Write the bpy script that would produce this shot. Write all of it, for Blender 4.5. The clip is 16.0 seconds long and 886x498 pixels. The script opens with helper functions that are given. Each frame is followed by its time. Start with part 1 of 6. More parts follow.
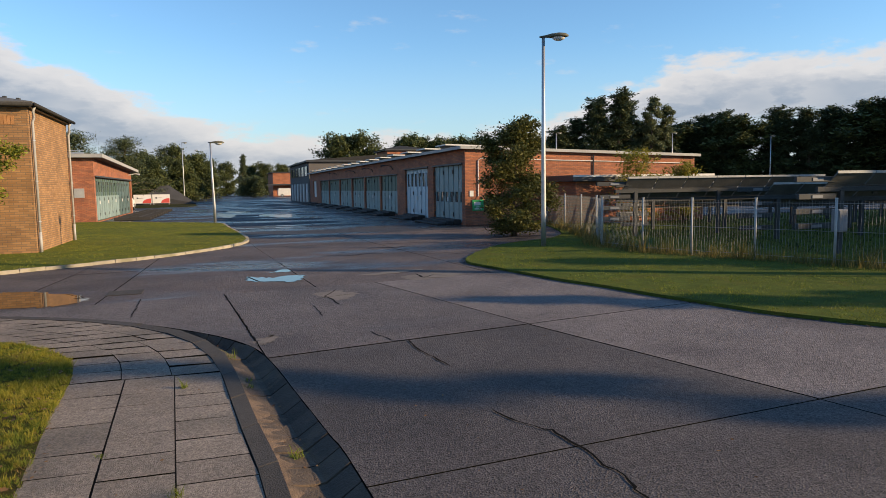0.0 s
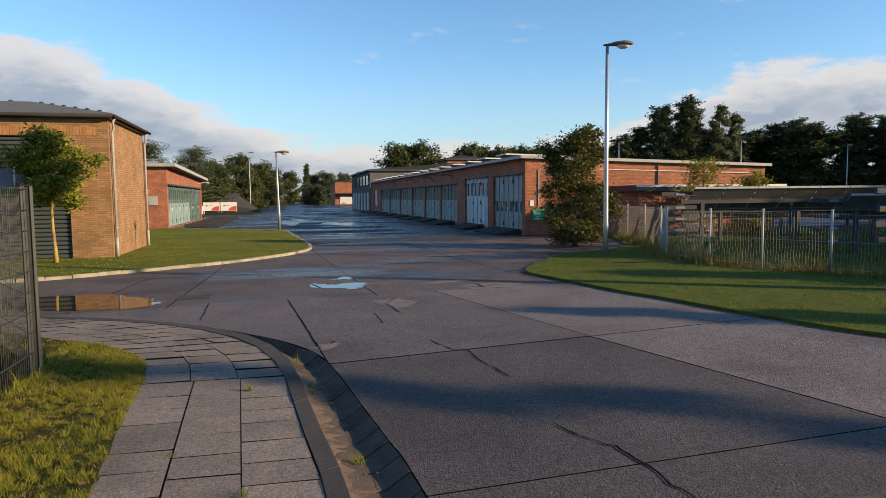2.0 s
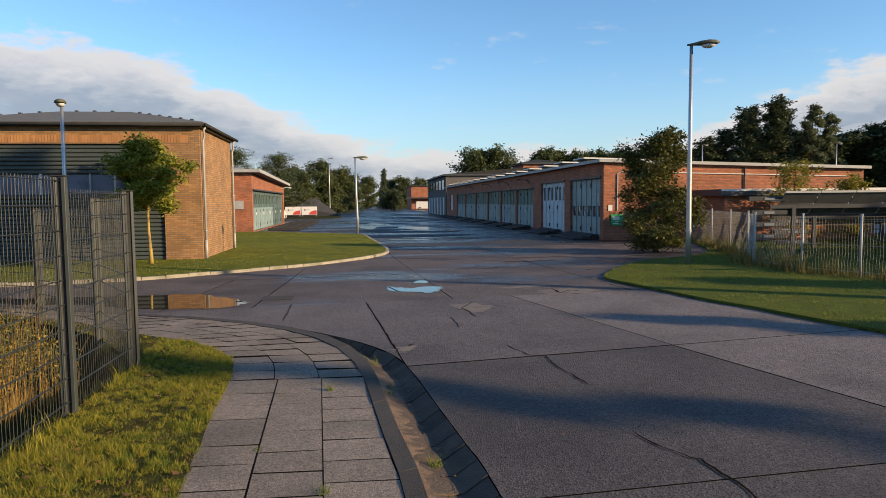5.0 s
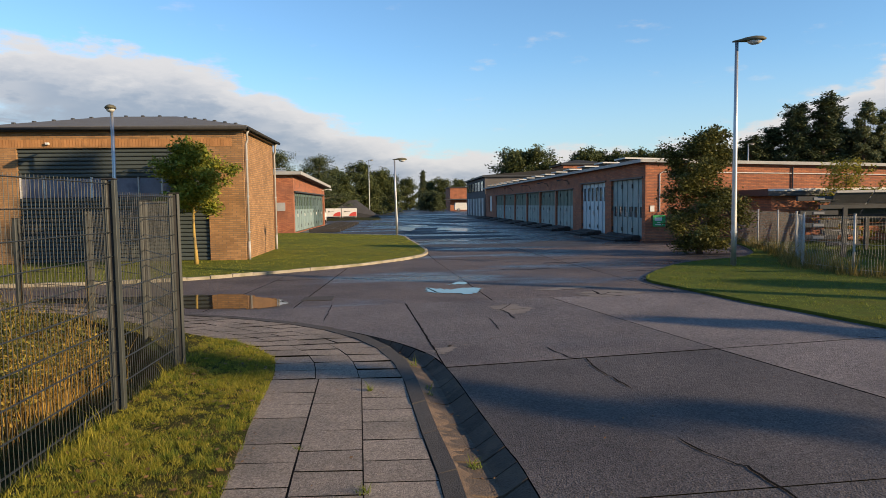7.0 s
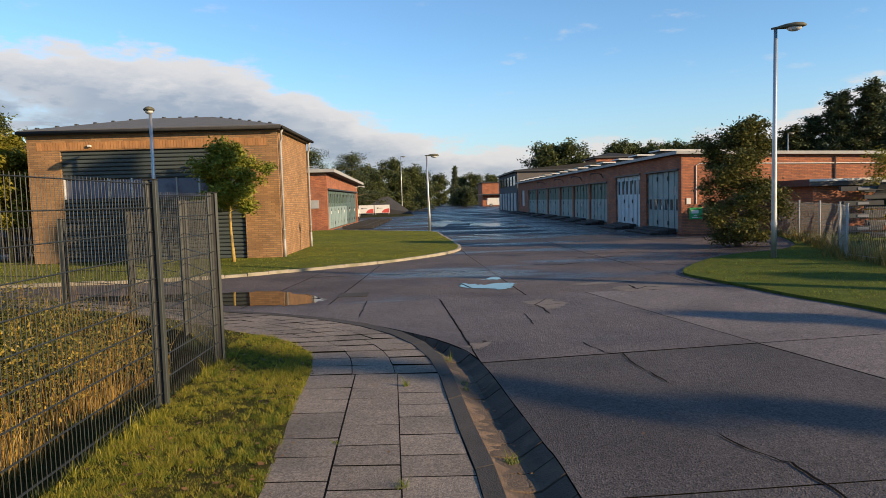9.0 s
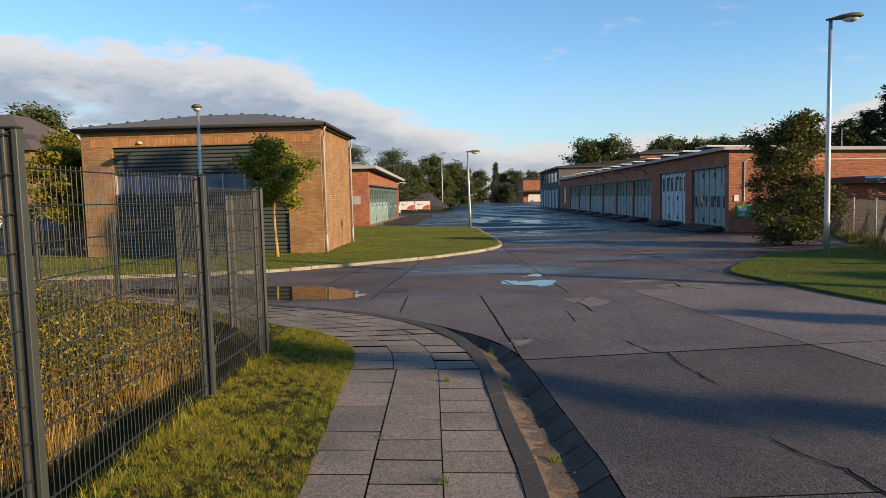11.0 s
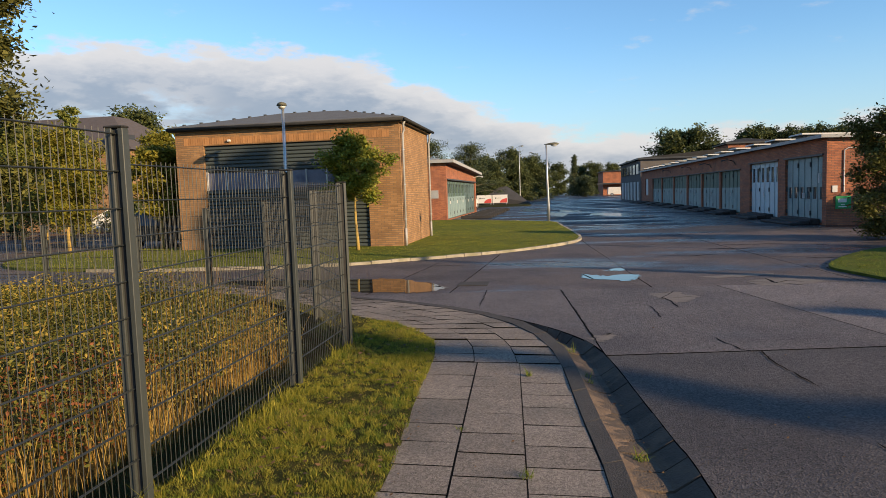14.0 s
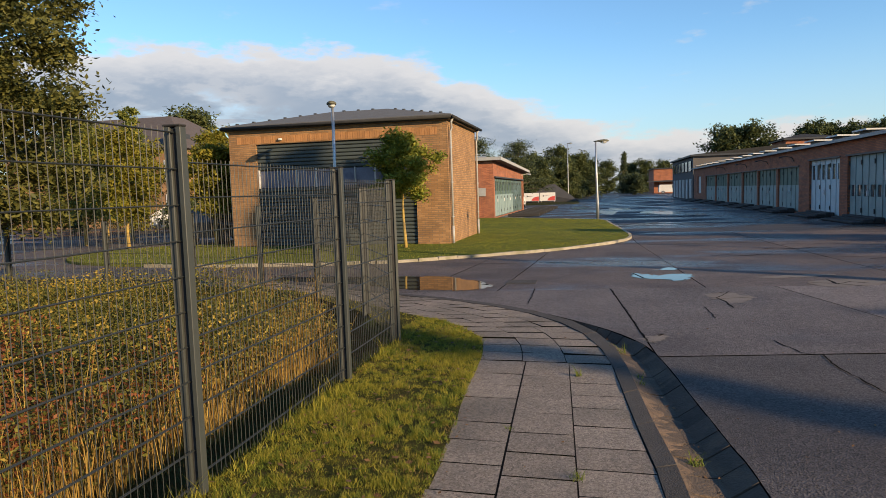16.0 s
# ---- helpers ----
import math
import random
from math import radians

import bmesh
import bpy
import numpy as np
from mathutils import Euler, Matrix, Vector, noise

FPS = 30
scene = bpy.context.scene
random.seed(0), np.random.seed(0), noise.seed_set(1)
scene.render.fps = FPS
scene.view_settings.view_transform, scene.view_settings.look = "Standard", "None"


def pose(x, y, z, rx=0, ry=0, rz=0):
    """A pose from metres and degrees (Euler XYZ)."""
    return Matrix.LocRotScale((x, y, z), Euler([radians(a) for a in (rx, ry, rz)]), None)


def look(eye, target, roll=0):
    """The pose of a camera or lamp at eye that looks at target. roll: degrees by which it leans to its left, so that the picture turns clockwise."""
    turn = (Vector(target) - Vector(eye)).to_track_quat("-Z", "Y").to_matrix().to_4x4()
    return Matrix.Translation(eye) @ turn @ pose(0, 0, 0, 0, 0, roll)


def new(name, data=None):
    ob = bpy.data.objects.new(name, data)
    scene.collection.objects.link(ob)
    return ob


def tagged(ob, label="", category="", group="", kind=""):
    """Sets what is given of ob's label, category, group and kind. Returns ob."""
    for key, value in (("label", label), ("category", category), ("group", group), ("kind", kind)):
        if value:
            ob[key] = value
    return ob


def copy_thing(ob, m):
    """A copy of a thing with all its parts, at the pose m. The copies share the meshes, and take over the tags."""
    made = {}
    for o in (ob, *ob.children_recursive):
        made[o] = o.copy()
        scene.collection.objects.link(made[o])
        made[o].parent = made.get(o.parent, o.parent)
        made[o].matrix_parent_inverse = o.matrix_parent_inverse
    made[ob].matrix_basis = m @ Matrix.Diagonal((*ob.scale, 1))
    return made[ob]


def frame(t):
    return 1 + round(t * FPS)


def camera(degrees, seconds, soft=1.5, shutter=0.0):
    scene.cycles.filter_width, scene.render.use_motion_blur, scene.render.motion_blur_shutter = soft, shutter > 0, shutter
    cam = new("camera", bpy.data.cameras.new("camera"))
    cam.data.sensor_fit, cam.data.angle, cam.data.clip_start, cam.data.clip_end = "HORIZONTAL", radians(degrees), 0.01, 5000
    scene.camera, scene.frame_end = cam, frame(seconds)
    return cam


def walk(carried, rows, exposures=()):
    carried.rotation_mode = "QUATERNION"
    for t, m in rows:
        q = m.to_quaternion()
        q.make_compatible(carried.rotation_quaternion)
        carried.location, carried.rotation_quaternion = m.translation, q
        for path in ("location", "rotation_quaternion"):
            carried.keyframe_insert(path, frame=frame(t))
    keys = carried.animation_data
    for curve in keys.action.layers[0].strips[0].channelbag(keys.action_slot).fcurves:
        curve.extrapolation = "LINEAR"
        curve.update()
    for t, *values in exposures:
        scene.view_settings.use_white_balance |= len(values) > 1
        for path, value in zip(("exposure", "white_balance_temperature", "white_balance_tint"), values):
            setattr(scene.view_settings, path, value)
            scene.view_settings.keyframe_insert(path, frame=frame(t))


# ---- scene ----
cam = camera(67.1, 16.0, soft=0.5)
PATH = [
    (0, (-3.777, 0.845, 1.696), (-3.137, 2.731, 1.51), -0.9),
    (0.5, (-3.784, 0.844, 1.698), (-3.191, 2.746, 1.523), -0.9),
    (1, (-3.79, 0.858, 1.694), (-3.234, 2.772, 1.527), -0.7),
    (1.5, (-3.794, 0.852, 1.699), (-3.273, 2.777, 1.539), -0.6),
    (2, (-3.8, 0.862, 1.696), (-3.327, 2.799, 1.54), -0.6),
    (2.5, (-3.807, 0.867, 1.697), (-3.385, 2.816, 1.544), -0.7),
    (3, (-3.811, 0.857, 1.699), (-3.426, 2.814, 1.553), -0.7),
    (3.5, (-3.816, 0.858, 1.697), (-3.47, 2.823, 1.553), -0.7),
    (4, (-3.822, 0.856, 1.696), (-3.506, 2.826, 1.555), -0.6),
    (6.5, (-3.831, 0.862, 1.696), (-3.669, 2.851, 1.557), -0.8),
    (7, (-3.833, 0.862, 1.696), (-3.695, 2.853, 1.561), -0.8),
    (7.5, (-3.841, 0.86, 1.693), (-3.731, 2.852, 1.556), -0.9),
    (8, (-3.844, 0.864, 1.693), (-3.765, 2.857, 1.545), -1.0),
    (8.5, (-3.845, 0.863, 1.692), (-3.787, 2.857, 1.547), -1.4),
    (9, (-3.848, 0.858, 1.696), (-3.808, 2.852, 1.55), -1.6),
    (11.5, (-3.881, 0.892, 1.683), (-3.998, 2.882, 1.522), -1.3),
    (12, (-3.897, 0.91, 1.678), (-4.056, 2.896, 1.502), -1.3),
    (12.5, (-3.903, 0.91, 1.682), (-4.113, 2.891, 1.505), -1.7),
    (13, (-3.9, 0.886, 1.687), (-4.136, 2.865, 1.523), -1.8),
    (13.5, (-3.911, 0.911, 1.677), (-4.187, 2.885, 1.514), -1.9),
    (14, (-3.909, 0.889, 1.682), (-4.218, 2.858, 1.517), -1.9),
    (14.5, (-3.917, 0.902, 1.68), (-4.252, 2.867, 1.512), -1.8),
    (15, (-3.925, 0.915, 1.679), (-4.302, 2.873, 1.514), -1.8),
    (15.5, (-3.922, 0.902, 1.68), (-4.338, 2.852, 1.515), -1.8),
    (16, (-3.933, 0.908, 1.679), (-4.379, 2.851, 1.512), -1.9),
]
walk(cam, [(t, look(eye, target, roll)) for t, eye, target, roll in PATH])
from mathutils.geometry import tessellate_polygon

# ---- world, sun, exposure ----
SUN_TO = Vector((0.837, -0.487, 0.298)).normalized()      # towards the sun
sun = new("sun", bpy.data.lights.new("sun", "SUN"))
sun.matrix_world = look((60, -30, 40), Vector((60, -30, 40)) - SUN_TO)
sun.data.energy, sun.data.angle, sun.data.color = 7.6, radians(0.55), (1.0, 0.73, 0.43)
scene.view_settings.exposure = 0.0

world = bpy.data.worlds.new("world")
scene.world = world
world.use_nodes = True


def build_world():
    nt = world.node_tree
    nt.nodes.clear()
    N = nt.nodes.new
    out, bg = N("ShaderNodeOutputWorld"), N("ShaderNodeBackground")
    sky = N("ShaderNodeTexSky")
    sky.sky_type, sky.sun_disc = "NISHITA", False
    sky.sun_elevation = math.asin(SUN_TO.z)
    sky.sun_rotation = math.atan2(SUN_TO.x, SUN_TO.y)
    sky.air_density, sky.dust_density, sky.ozone_density = 1.0, 0.1, 1.6
    tc = N("ShaderNodeTexCoord")
    sep = N("ShaderNodeSeparateXYZ")
    nt.links.new(tc.outputs["Generated"], sep.inputs[0])

    def mth(op, a, b=None, c=None):
        n = N("ShaderNodeMath")
        n.operation = op
        for i, v in enumerate((a, b, c)):
            if v is None:
                continue
            if isinstance(v, (int, float)):
                n.inputs[i].default_value = v
            else:
                nt.links.new(v, n.inputs[i])
        return n.outputs[0]

    def rng(v, a, b, c=0.0, d=1.0):
        n = N("ShaderNodeMapRange")
        n.interpolation_type = "SMOOTHSTEP"
        nt.links.new(v, n.inputs[0])
        for i, k in enumerate((a, b, c, d)):
            n.inputs[i + 1].default_value = k
        return n.outputs[0]

    # cloud banks low over the horizon: high in the west, low in the north, piled up in the east
    mp = N("ShaderNodeMapping")
    mp.inputs["Scale"].default_value = (1.0, 1.0, 2.8)
    mp.inputs["Location"].default_value = CLOUD
    nt.links.new(tc.outputs["Generated"], mp.inputs[0])
    streak = N("ShaderNodeMapping")
    streak.inputs["Scale"].default_value = (1.0, 1.0, 9.0)
    nt.links.new(tc.outputs["Generated"], streak.inputs[0])

    def noise(scale, detail, rough, src):
        n = N("ShaderNodeTexNoise")
        n.inputs["Scale"].default_value, n.inputs["Detail"].default_value, n.inputs["Roughness"].default_value = scale, detail, rough
        nt.links.new(src.outputs[0], n.inputs["Vector"])
        return n.outputs["Fac"]

    big, puff, fine, thin = noise(3.6, 4, 0.5, mp), noise(13.0, 7, 0.55, mp), noise(38.0, 8, 0.62, mp), noise(4.5, 9, 0.62, streak)
    z = sep.outputs["Z"]
    east = sep.outputs["X"]
    pile = rng(east, 0.42, 0.66, 0.0, 0.088)
    west = mth("MINIMUM", mth("MULTIPLY", mth("MAXIMUM", mth("MULTIPLY_ADD", east, -1.0, 0.06), 0.0), 0.36), 0.128)
    top = mth("ADD", mth("ADD", pile, 0.078), west)
    n = mth("ADD", mth("MULTIPLY_ADD", big, 0.10, -0.05), mth("MULTIPLY_ADD", puff, 0.085, -0.0425))
    n = mth("ADD", n, mth("MULTIPLY_ADD", fine, 0.030, -0.015))
    depth = mth("ADD", mth("SUBTRACT", top, z), n)
    cover = mth("MULTIPLY", rng(depth, -0.006, 0.016), 0.94)
    # the banks thin out below, where pale sky and long streaks show
    cover = mth("MULTIPLY", cover, mth("MAXIMUM", rng(depth, 0.14, 0.075), rng(thin, 0.40, 0.60)))
    wisps = mth("MULTIPLY", rng(puff, 0.60, 0.76), rng(z, 0.36, 0.22, 0.0, 0.36))
    cover = mth("MAXIMUM", cover, wisps)
    core = mth("MULTIPLY", rng(depth, 0.012, 0.060), rng(puff, 0.72, 0.38))
    core = mth("MAXIMUM", core, mth("MULTIPLY", rng(depth, 0.022, 0.065), rng(big, 0.64, 0.42, 0.55, 1.0)))
    tint = N("ShaderNodeMix")
    tint.data_type = "RGBA"
    nt.links.new(core, tint.inputs["Factor"])
    tint.inputs["A"].default_value = (8.2, 7.9, 7.8, 1)
    tint.inputs["B"].default_value = (3.7, 4.3, 5.3, 1)
    gain = N("ShaderNodeMix")
    gain.data_type, gain.blend_type = "RGBA", "MULTIPLY"
    gain.inputs["Factor"].default_value = 1.0
    nt.links.new(sky.outputs[0], gain.inputs["A"])
    gain.inputs["B"].default_value = (1.40, 1.86, 2.24, 1)
    hz = N("ShaderNodeMix")
    hz.data_type = "RGBA"
    nt.links.new(rng(z, -0.02, 0.22, 0.7, 0.0), hz.inputs["Factor"])
    nt.links.new(gain.outputs["Result"], hz.inputs["A"])
    hz.inputs["B"].default_value = (5.6, 6.6, 7.2, 1)
    mx = N("ShaderNodeMix")
    mx.data_type = "RGBA"
    nt.links.new(cover, mx.inputs["Factor"])
    nt.links.new(hz.outputs["Result"], mx.inputs["A"])
    nt.links.new(tint.outputs["Result"], mx.inputs["B"])
    nt.links.new(mx.outputs["Result"], bg.inputs["Color"])
    bg.inputs["Strength"].default_value = 0.094
    nt.links.new(bg.outputs[0], out.inputs[0])


CLOUD = (0.3, 0.1, 0.2)
build_world()


# ---- materials ----
def mat(name, base, rough=0.8, vary=0.25, scale=6.0, bump=0.0, bscale=60.0, metal=0.0, second=None, island=0.0, obj=0.0, spec=0.5):
    """Base colour varied at two scales, fine relief; second: a stain colour (r, g, b, amount, scale)."""
    m = bpy.data.materials.new(name)
    m.use_nodes = True
    nt = m.node_tree
    N, L = nt.nodes.new, nt.links.new
    b = nt.nodes["Principled BSDF"]
    b.inputs["Roughness"].default_value, b.inputs["Metallic"].default_value = rough, metal
    b.inputs["Specular IOR Level"].default_value = spec
    tc = N("ShaderNodeTexCoord")
    geo = N("ShaderNodeNewGeometry")
    src = geo.outputs["Position"]
    n1, n2 = N("ShaderNodeTexNoise"), N("ShaderNodeTexNoise")
    for n, s in ((n1, scale), (n2, scale * 11)):
        n.inputs["Scale"].default_value, n.inputs["Detail"].default_value = s, 5
        L(src, n.inputs["Vector"])
    add = N("ShaderNodeMath")
    add.operation = "ADD"
    L(n1.outputs["Fac"], add.inputs[0])
    L(n2.outputs["Fac"], add.inputs[1])
    val = add.outputs[0]
    if island or obj:
        src2 = geo.outputs["Random Per Island"]
        if obj:
            src2 = N("ShaderNodeObjectInfo").outputs["Random"]
        ma = N("ShaderNodeMath")
        ma.operation = "MULTIPLY_ADD"
        L(src2, ma.inputs[0])
        ma.inputs[1].default_value = 2 * (island or obj)
        L(val, ma.inputs[2])
        sb = N("ShaderNodeMath")
        sb.operation = "SUBTRACT"
        L(ma.outputs[0], sb.inputs[0])
        sb.inputs[1].default_value = (island or obj)
        val = sb.outputs[0]
    mr = N("ShaderNodeMapRange")
    L(val, mr.inputs[0])
    mr.inputs[1].default_value, mr.inputs[2].default_value = 0.6, 1.4
    mr.inputs[3].default_value, mr.inputs[4].default_value = 1 - vary, 1 + vary
    mr.clamp = False
    mul = N("ShaderNodeVectorMath")
    mul.operation = "SCALE"
    mul.inputs[0].default_value = base
    L(mr.outputs[0], mul.inputs["Scale"])
    col = mul.outputs[0]
    if second:
        n3 = N("ShaderNodeTexNoise")
        n3.inputs["Scale"].default_value, n3.inputs["Detail"].default_value = second[4], 6
        L(src, n3.inputs["Vector"])
        r3 = N("ShaderNodeMapRange")
        r3.interpolation_type = "SMOOTHSTEP"
        L(n3.outputs["Fac"], r3.inputs[0])
        r3.inputs[1].default_value, r3.inputs[2].default_value = 0.48, 0.66
        r3.inputs[4].default_value = second[3]
        mx = N("ShaderNodeMix")
        mx.data_type = "RGBA"
        L(r3.outputs[0], mx.inputs["Factor"])
        L(col, mx.inputs["A"])
        mx.inputs["B"].default_value = (*second[:3], 1)
        col = mx.outputs["Result"]
    L(col, b.inputs["Base Color"])
    if bump:
        n4 = N("ShaderNodeTexNoise")
        n4.inputs["Scale"].default_value, n4.inputs["Detail"].default_value = bscale, 4
        L(src, n4.inputs["Vector"])
        bp = N("ShaderNodeBump")
        bp.inputs["Strength"].default_value, bp.inputs["Distance"].default_value = bump, 0.02
        L(n4.outputs["Fac"], bp.inputs["Height"])
        L(bp.outputs[0], b.inputs["Normal"])
    return m


def leafy(name, a, c, trans=0.25):
    """Leaves: colour varies leaf by leaf between a and c, with some light passing through."""
    m = bpy.data.materials.new(name)
    m.use_nodes = True
    nt = m.node_tree
    N, L = nt.nodes.new, nt.links.new
    b = nt.nodes["Principled BSDF"]
    b.inputs["Roughness"].default_value, b.inputs["Specular IOR Level"].default_value = 0.6, 0.25
    geo = N("ShaderNodeNewGeometry")
    mx = N("ShaderNodeMix")
    mx.data_type = "RGBA"
    L(geo.outputs["Random Per Island"], mx.inputs["Factor"])
    mx.inputs["A"].default_value, mx.inputs["B"].default_value = (*a, 1), (*c, 1)
    L(mx.outputs["Result"], b.inputs["Base Color"])
    tr = N("ShaderNodeBsdfTranslucent")
    L(mx.outputs["Result"], tr.inputs["Color"])
    ms = N("ShaderNodeMixShader")
    ms.inputs[0].default_value = trans
    L(b.outputs[0], ms.inputs[1])
    L(tr.outputs[0], ms.inputs[2])
    L(ms.outputs[0], nt.nodes["Material Output"].inputs["Surface"])
    return m


def concrete_road(name, wet0, wet1, base=(0.17, 0.15, 0.14)):
    """Worn concrete with aggregate, stains, and damp patches between wet0 and wet1 of a broad noise."""
    m = mat(name, base, 0.75, 0.3, 1.1, 0.8, 90, second=(base[0] * 0.55, base[1] * 0.55, base[2] * 0.58, 0.75, 0.45), obj=0.15)
    nt = m.node_tree
    N, L = nt.nodes.new, nt.links.new
    b = nt.nodes["Principled BSDF"]
    geo = N("ShaderNodeNewGeometry")
    vo = N("ShaderNodeTexVoronoi")
    vo.inputs["Scale"].default_value = 72
    L(geo.outputs["Position"], vo.inputs["Vector"])
    sp = N("ShaderNodeMapRange")
    L(vo.outputs["Color"], sp.inputs[0])
    sp.inputs[3].default_value, sp.inputs[4].default_value = 0.35, 1.7
    sc = N("ShaderNodeVectorMath")
    sc.operation = "SCALE"
    old = b.inputs["Base Color"].links[0].from_socket
    L(old, sc.inputs[0])
    L(sp.outputs[0], sc.inputs["Scale"])
    bp = N("ShaderNodeBump")
    bp.inputs["Strength"].default_value, bp.inputs["Distance"].default_value = 0.9, 0.008
    L(vo.outputs["Distance"], bp.inputs["Height"])
    L(b.inputs["Normal"].links[0].from_socket, bp.inputs["Normal"])
    L(bp.outputs[0], b.inputs["Normal"])
    mp = N("ShaderNodeMapping")
    mp.inputs["Scale"].default_value = (0.16, 0.42, 1)
    L(geo.outputs["Position"], mp.inputs[0])
    nz = N("ShaderNodeTexNoise")
    nz.inputs["Scale"].default_value, nz.inputs["Detail"].default_value = 1.0, 6
    L(mp.outputs[0], nz.inputs["Vector"])
    r = N("ShaderNodeMapRange")
    r.interpolation_type = "SMOOTHSTEP"
    L(nz.outputs["Fac"], r.inputs[0])
    r.inputs[1].default_value, r.inputs[2].default_value = wet0, wet1
    dk = N("ShaderNodeMapRange")
    L(r.outputs[0], dk.inputs[0])
    dk.inputs[3].default_value, dk.inputs[4].default_value = 1.0, 0.5
    sd = N("ShaderNodeVectorMath")
    sd.operation = "SCALE"
    L(sc.outputs[0], sd.inputs[0])
    L(dk.outputs[0], sd.inputs["Scale"])
    L(sd.outputs[0], b.inputs["Base Color"])
    rr = N("ShaderNodeMapRange")
    L(r.outputs[0], rr.inputs[0])
    rr.inputs[3].default_value, rr.inputs[4].default_value = 0.76, 0.2
    b.inputs["Specular IOR Level"].default_value = 0.36
    L(rr.outputs[0], b.inputs["Roughness"])
    return m


def brick(name, a, c, mortar, bw=0.24, bh=0.0755):
    """Running-bond brickwork with recessed mortar, mapped on the wall's own plane."""
    m = bpy.data.materials.new(name)
    m.use_nodes = True
    nt = m.node_tree
    N, L = nt.nodes.new, nt.links.new
    b = nt.nodes["Principled BSDF"]
    b.inputs["Roughness"].default_value = 0.85
    geo = N("ShaderNodeNewGeometry")
    sp, sn, cm = N("ShaderNodeSeparateXYZ"), N("ShaderNodeSeparateXYZ"), N("ShaderNodeCombineXYZ")
    L(geo.outputs["Position"], sp.inputs[0])
    L(geo.outputs["True Normal"], sn.inputs[0])
    ab = N("ShaderNodeMath")
    ab.operation = "ABSOLUTE"
    L(sn.outputs["X"], ab.inputs[0])
    mx = N("ShaderNodeMix")
    L(ab.outputs[0], mx.inputs["Factor"])
    L(sp.outputs["X"], mx.inputs["A"])
    L(sp.outputs["Y"], mx.inputs["B"])
    L(mx.outputs["Result"], cm.inputs["X"])
    L(sp.outputs["Z"], cm.inputs["Y"])
    bt = N("ShaderNodeTexBrick")
    bt.offset = 0.5
    bt.inputs["Scale"].default_value = 1.0
    bt.inputs["Brick Width"].default_value, bt.inputs["Row Height"].default_value = bw, bh
    bt.inputs["Mortar Size"].default_value, bt.inputs["Mortar Smooth"].default_value = 0.008, 0.2
    bt.inputs["Bias"].default_value = 0.0
    bt.inputs["Color1"].default_value, bt.inputs["Color2"].default_value, bt.inputs["Mortar"].default_value = (*a, 1), (*c, 1), (*mortar, 1)
    L(cm.outputs[0], bt.inputs["Vector"])
    nz = N("ShaderNodeTexNoise")
    nz.inputs["Scale"].default_value, nz.inputs["Detail"].default_value = 1.3, 7
    L(geo.outputs["Position"], nz.inputs["Vector"])
    mr = N("ShaderNodeMapRange")
    L(nz.outputs["Fac"], mr.inputs[0])
    mr.inputs[1].default_value, mr.inputs[2].default_value, mr.inputs[3].default_value, mr.inputs[4].default_value = 0.3, 0.7, 0.78, 1.2
    sc = N("ShaderNodeVectorMath")
    sc.operation = "SCALE"
    L(bt.outputs["Color"], sc.inputs[0])
    L(mr.outputs[0], sc.inputs["Scale"])
    L(sc.outputs[0], b.inputs["Base Color"])
    bp = N("ShaderNodeBump")
    bp.invert = True
    bp.inputs["Strength"].default_value, bp.inputs["Distance"].default_value = 0.5, 0.01
    L(bt.outputs["Fac"], bp.inputs["Height"])
    L(bp.outputs[0], b.inputs["Normal"])
    return m


def glass(name, tint=(0.05, 0.06, 0.07), rough=0.06):
    m = bpy.data.materials.new(name)
    m.use_nodes = True
    b = m.node_tree.nodes["Principled BSDF"]
    b.inputs["Base Color"].default_value = (*tint, 1)
    b.inputs["Roughness"].default_value, b.inputs["IOR"].default_value = rough, 1.5
    return m


M_ROAD = concrete_road("road_concrete", 0.55, 0.75, (0.077, 0.066, 0.064))
M_ROAD_LEFT = concrete_road("grey_concrete", 0.55, 0.75, (0.118, 0.101, 0.098))
M_ROAD_PALE = concrete_road("worn_pale_concrete", 0.58, 0.78, (0.148, 0.127, 0.121))
M_ROAD_MID = concrete_road("brown_concrete", 0.48, 0.66, (0.104, 0.083, 0.076))
M_ROAD_FAR = concrete_road("far_damp_concrete", 0.44, 0.58, (0.050, 0.049, 0.053))
M_JOINT = mat("joint_dirt", (0.035, 0.03, 0.026), 0.95, 0.3, 5, spec=0.06)
M_CRACK = mat("open_crack", (0.006, 0.0055, 0.005), 0.95, 0.3, 5, spec=0.06)
M_SLAB = mat("paving_slab", (0.212, 0.175, 0.143), 0.85, 0.25, 1.6, 0.7, 160, second=(0.115, 0.10, 0.082, 0.55, 1.1), obj=0.2)


def speckle(m, scale, lo, hi, bump):
    """Adds a grain of light and dark stones to a material."""
    nt = m.node_tree
    N, L = nt.nodes.new, nt.links.new
    b = nt.nodes["Principled BSDF"]
    geo, vo, sp, sc = N("ShaderNodeNewGeometry"), N("ShaderNodeTexVoronoi"), N("ShaderNodeMapRange"), N("ShaderNodeVectorMath")
    vo.inputs["Scale"].default_value = scale
    L(geo.outputs["Position"], vo.inputs["Vector"])
    L(vo.outputs["Color"], sp.inputs[0])
    sp.inputs[3].default_value, sp.inputs[4].default_value = lo, hi
    sc.operation = "SCALE"
    L(b.inputs["Base Color"].links[0].from_socket, sc.inputs[0])
    L(sp.outputs[0], sc.inputs["Scale"])
    L(sc.outputs[0], b.inputs["Base Color"])
    return m


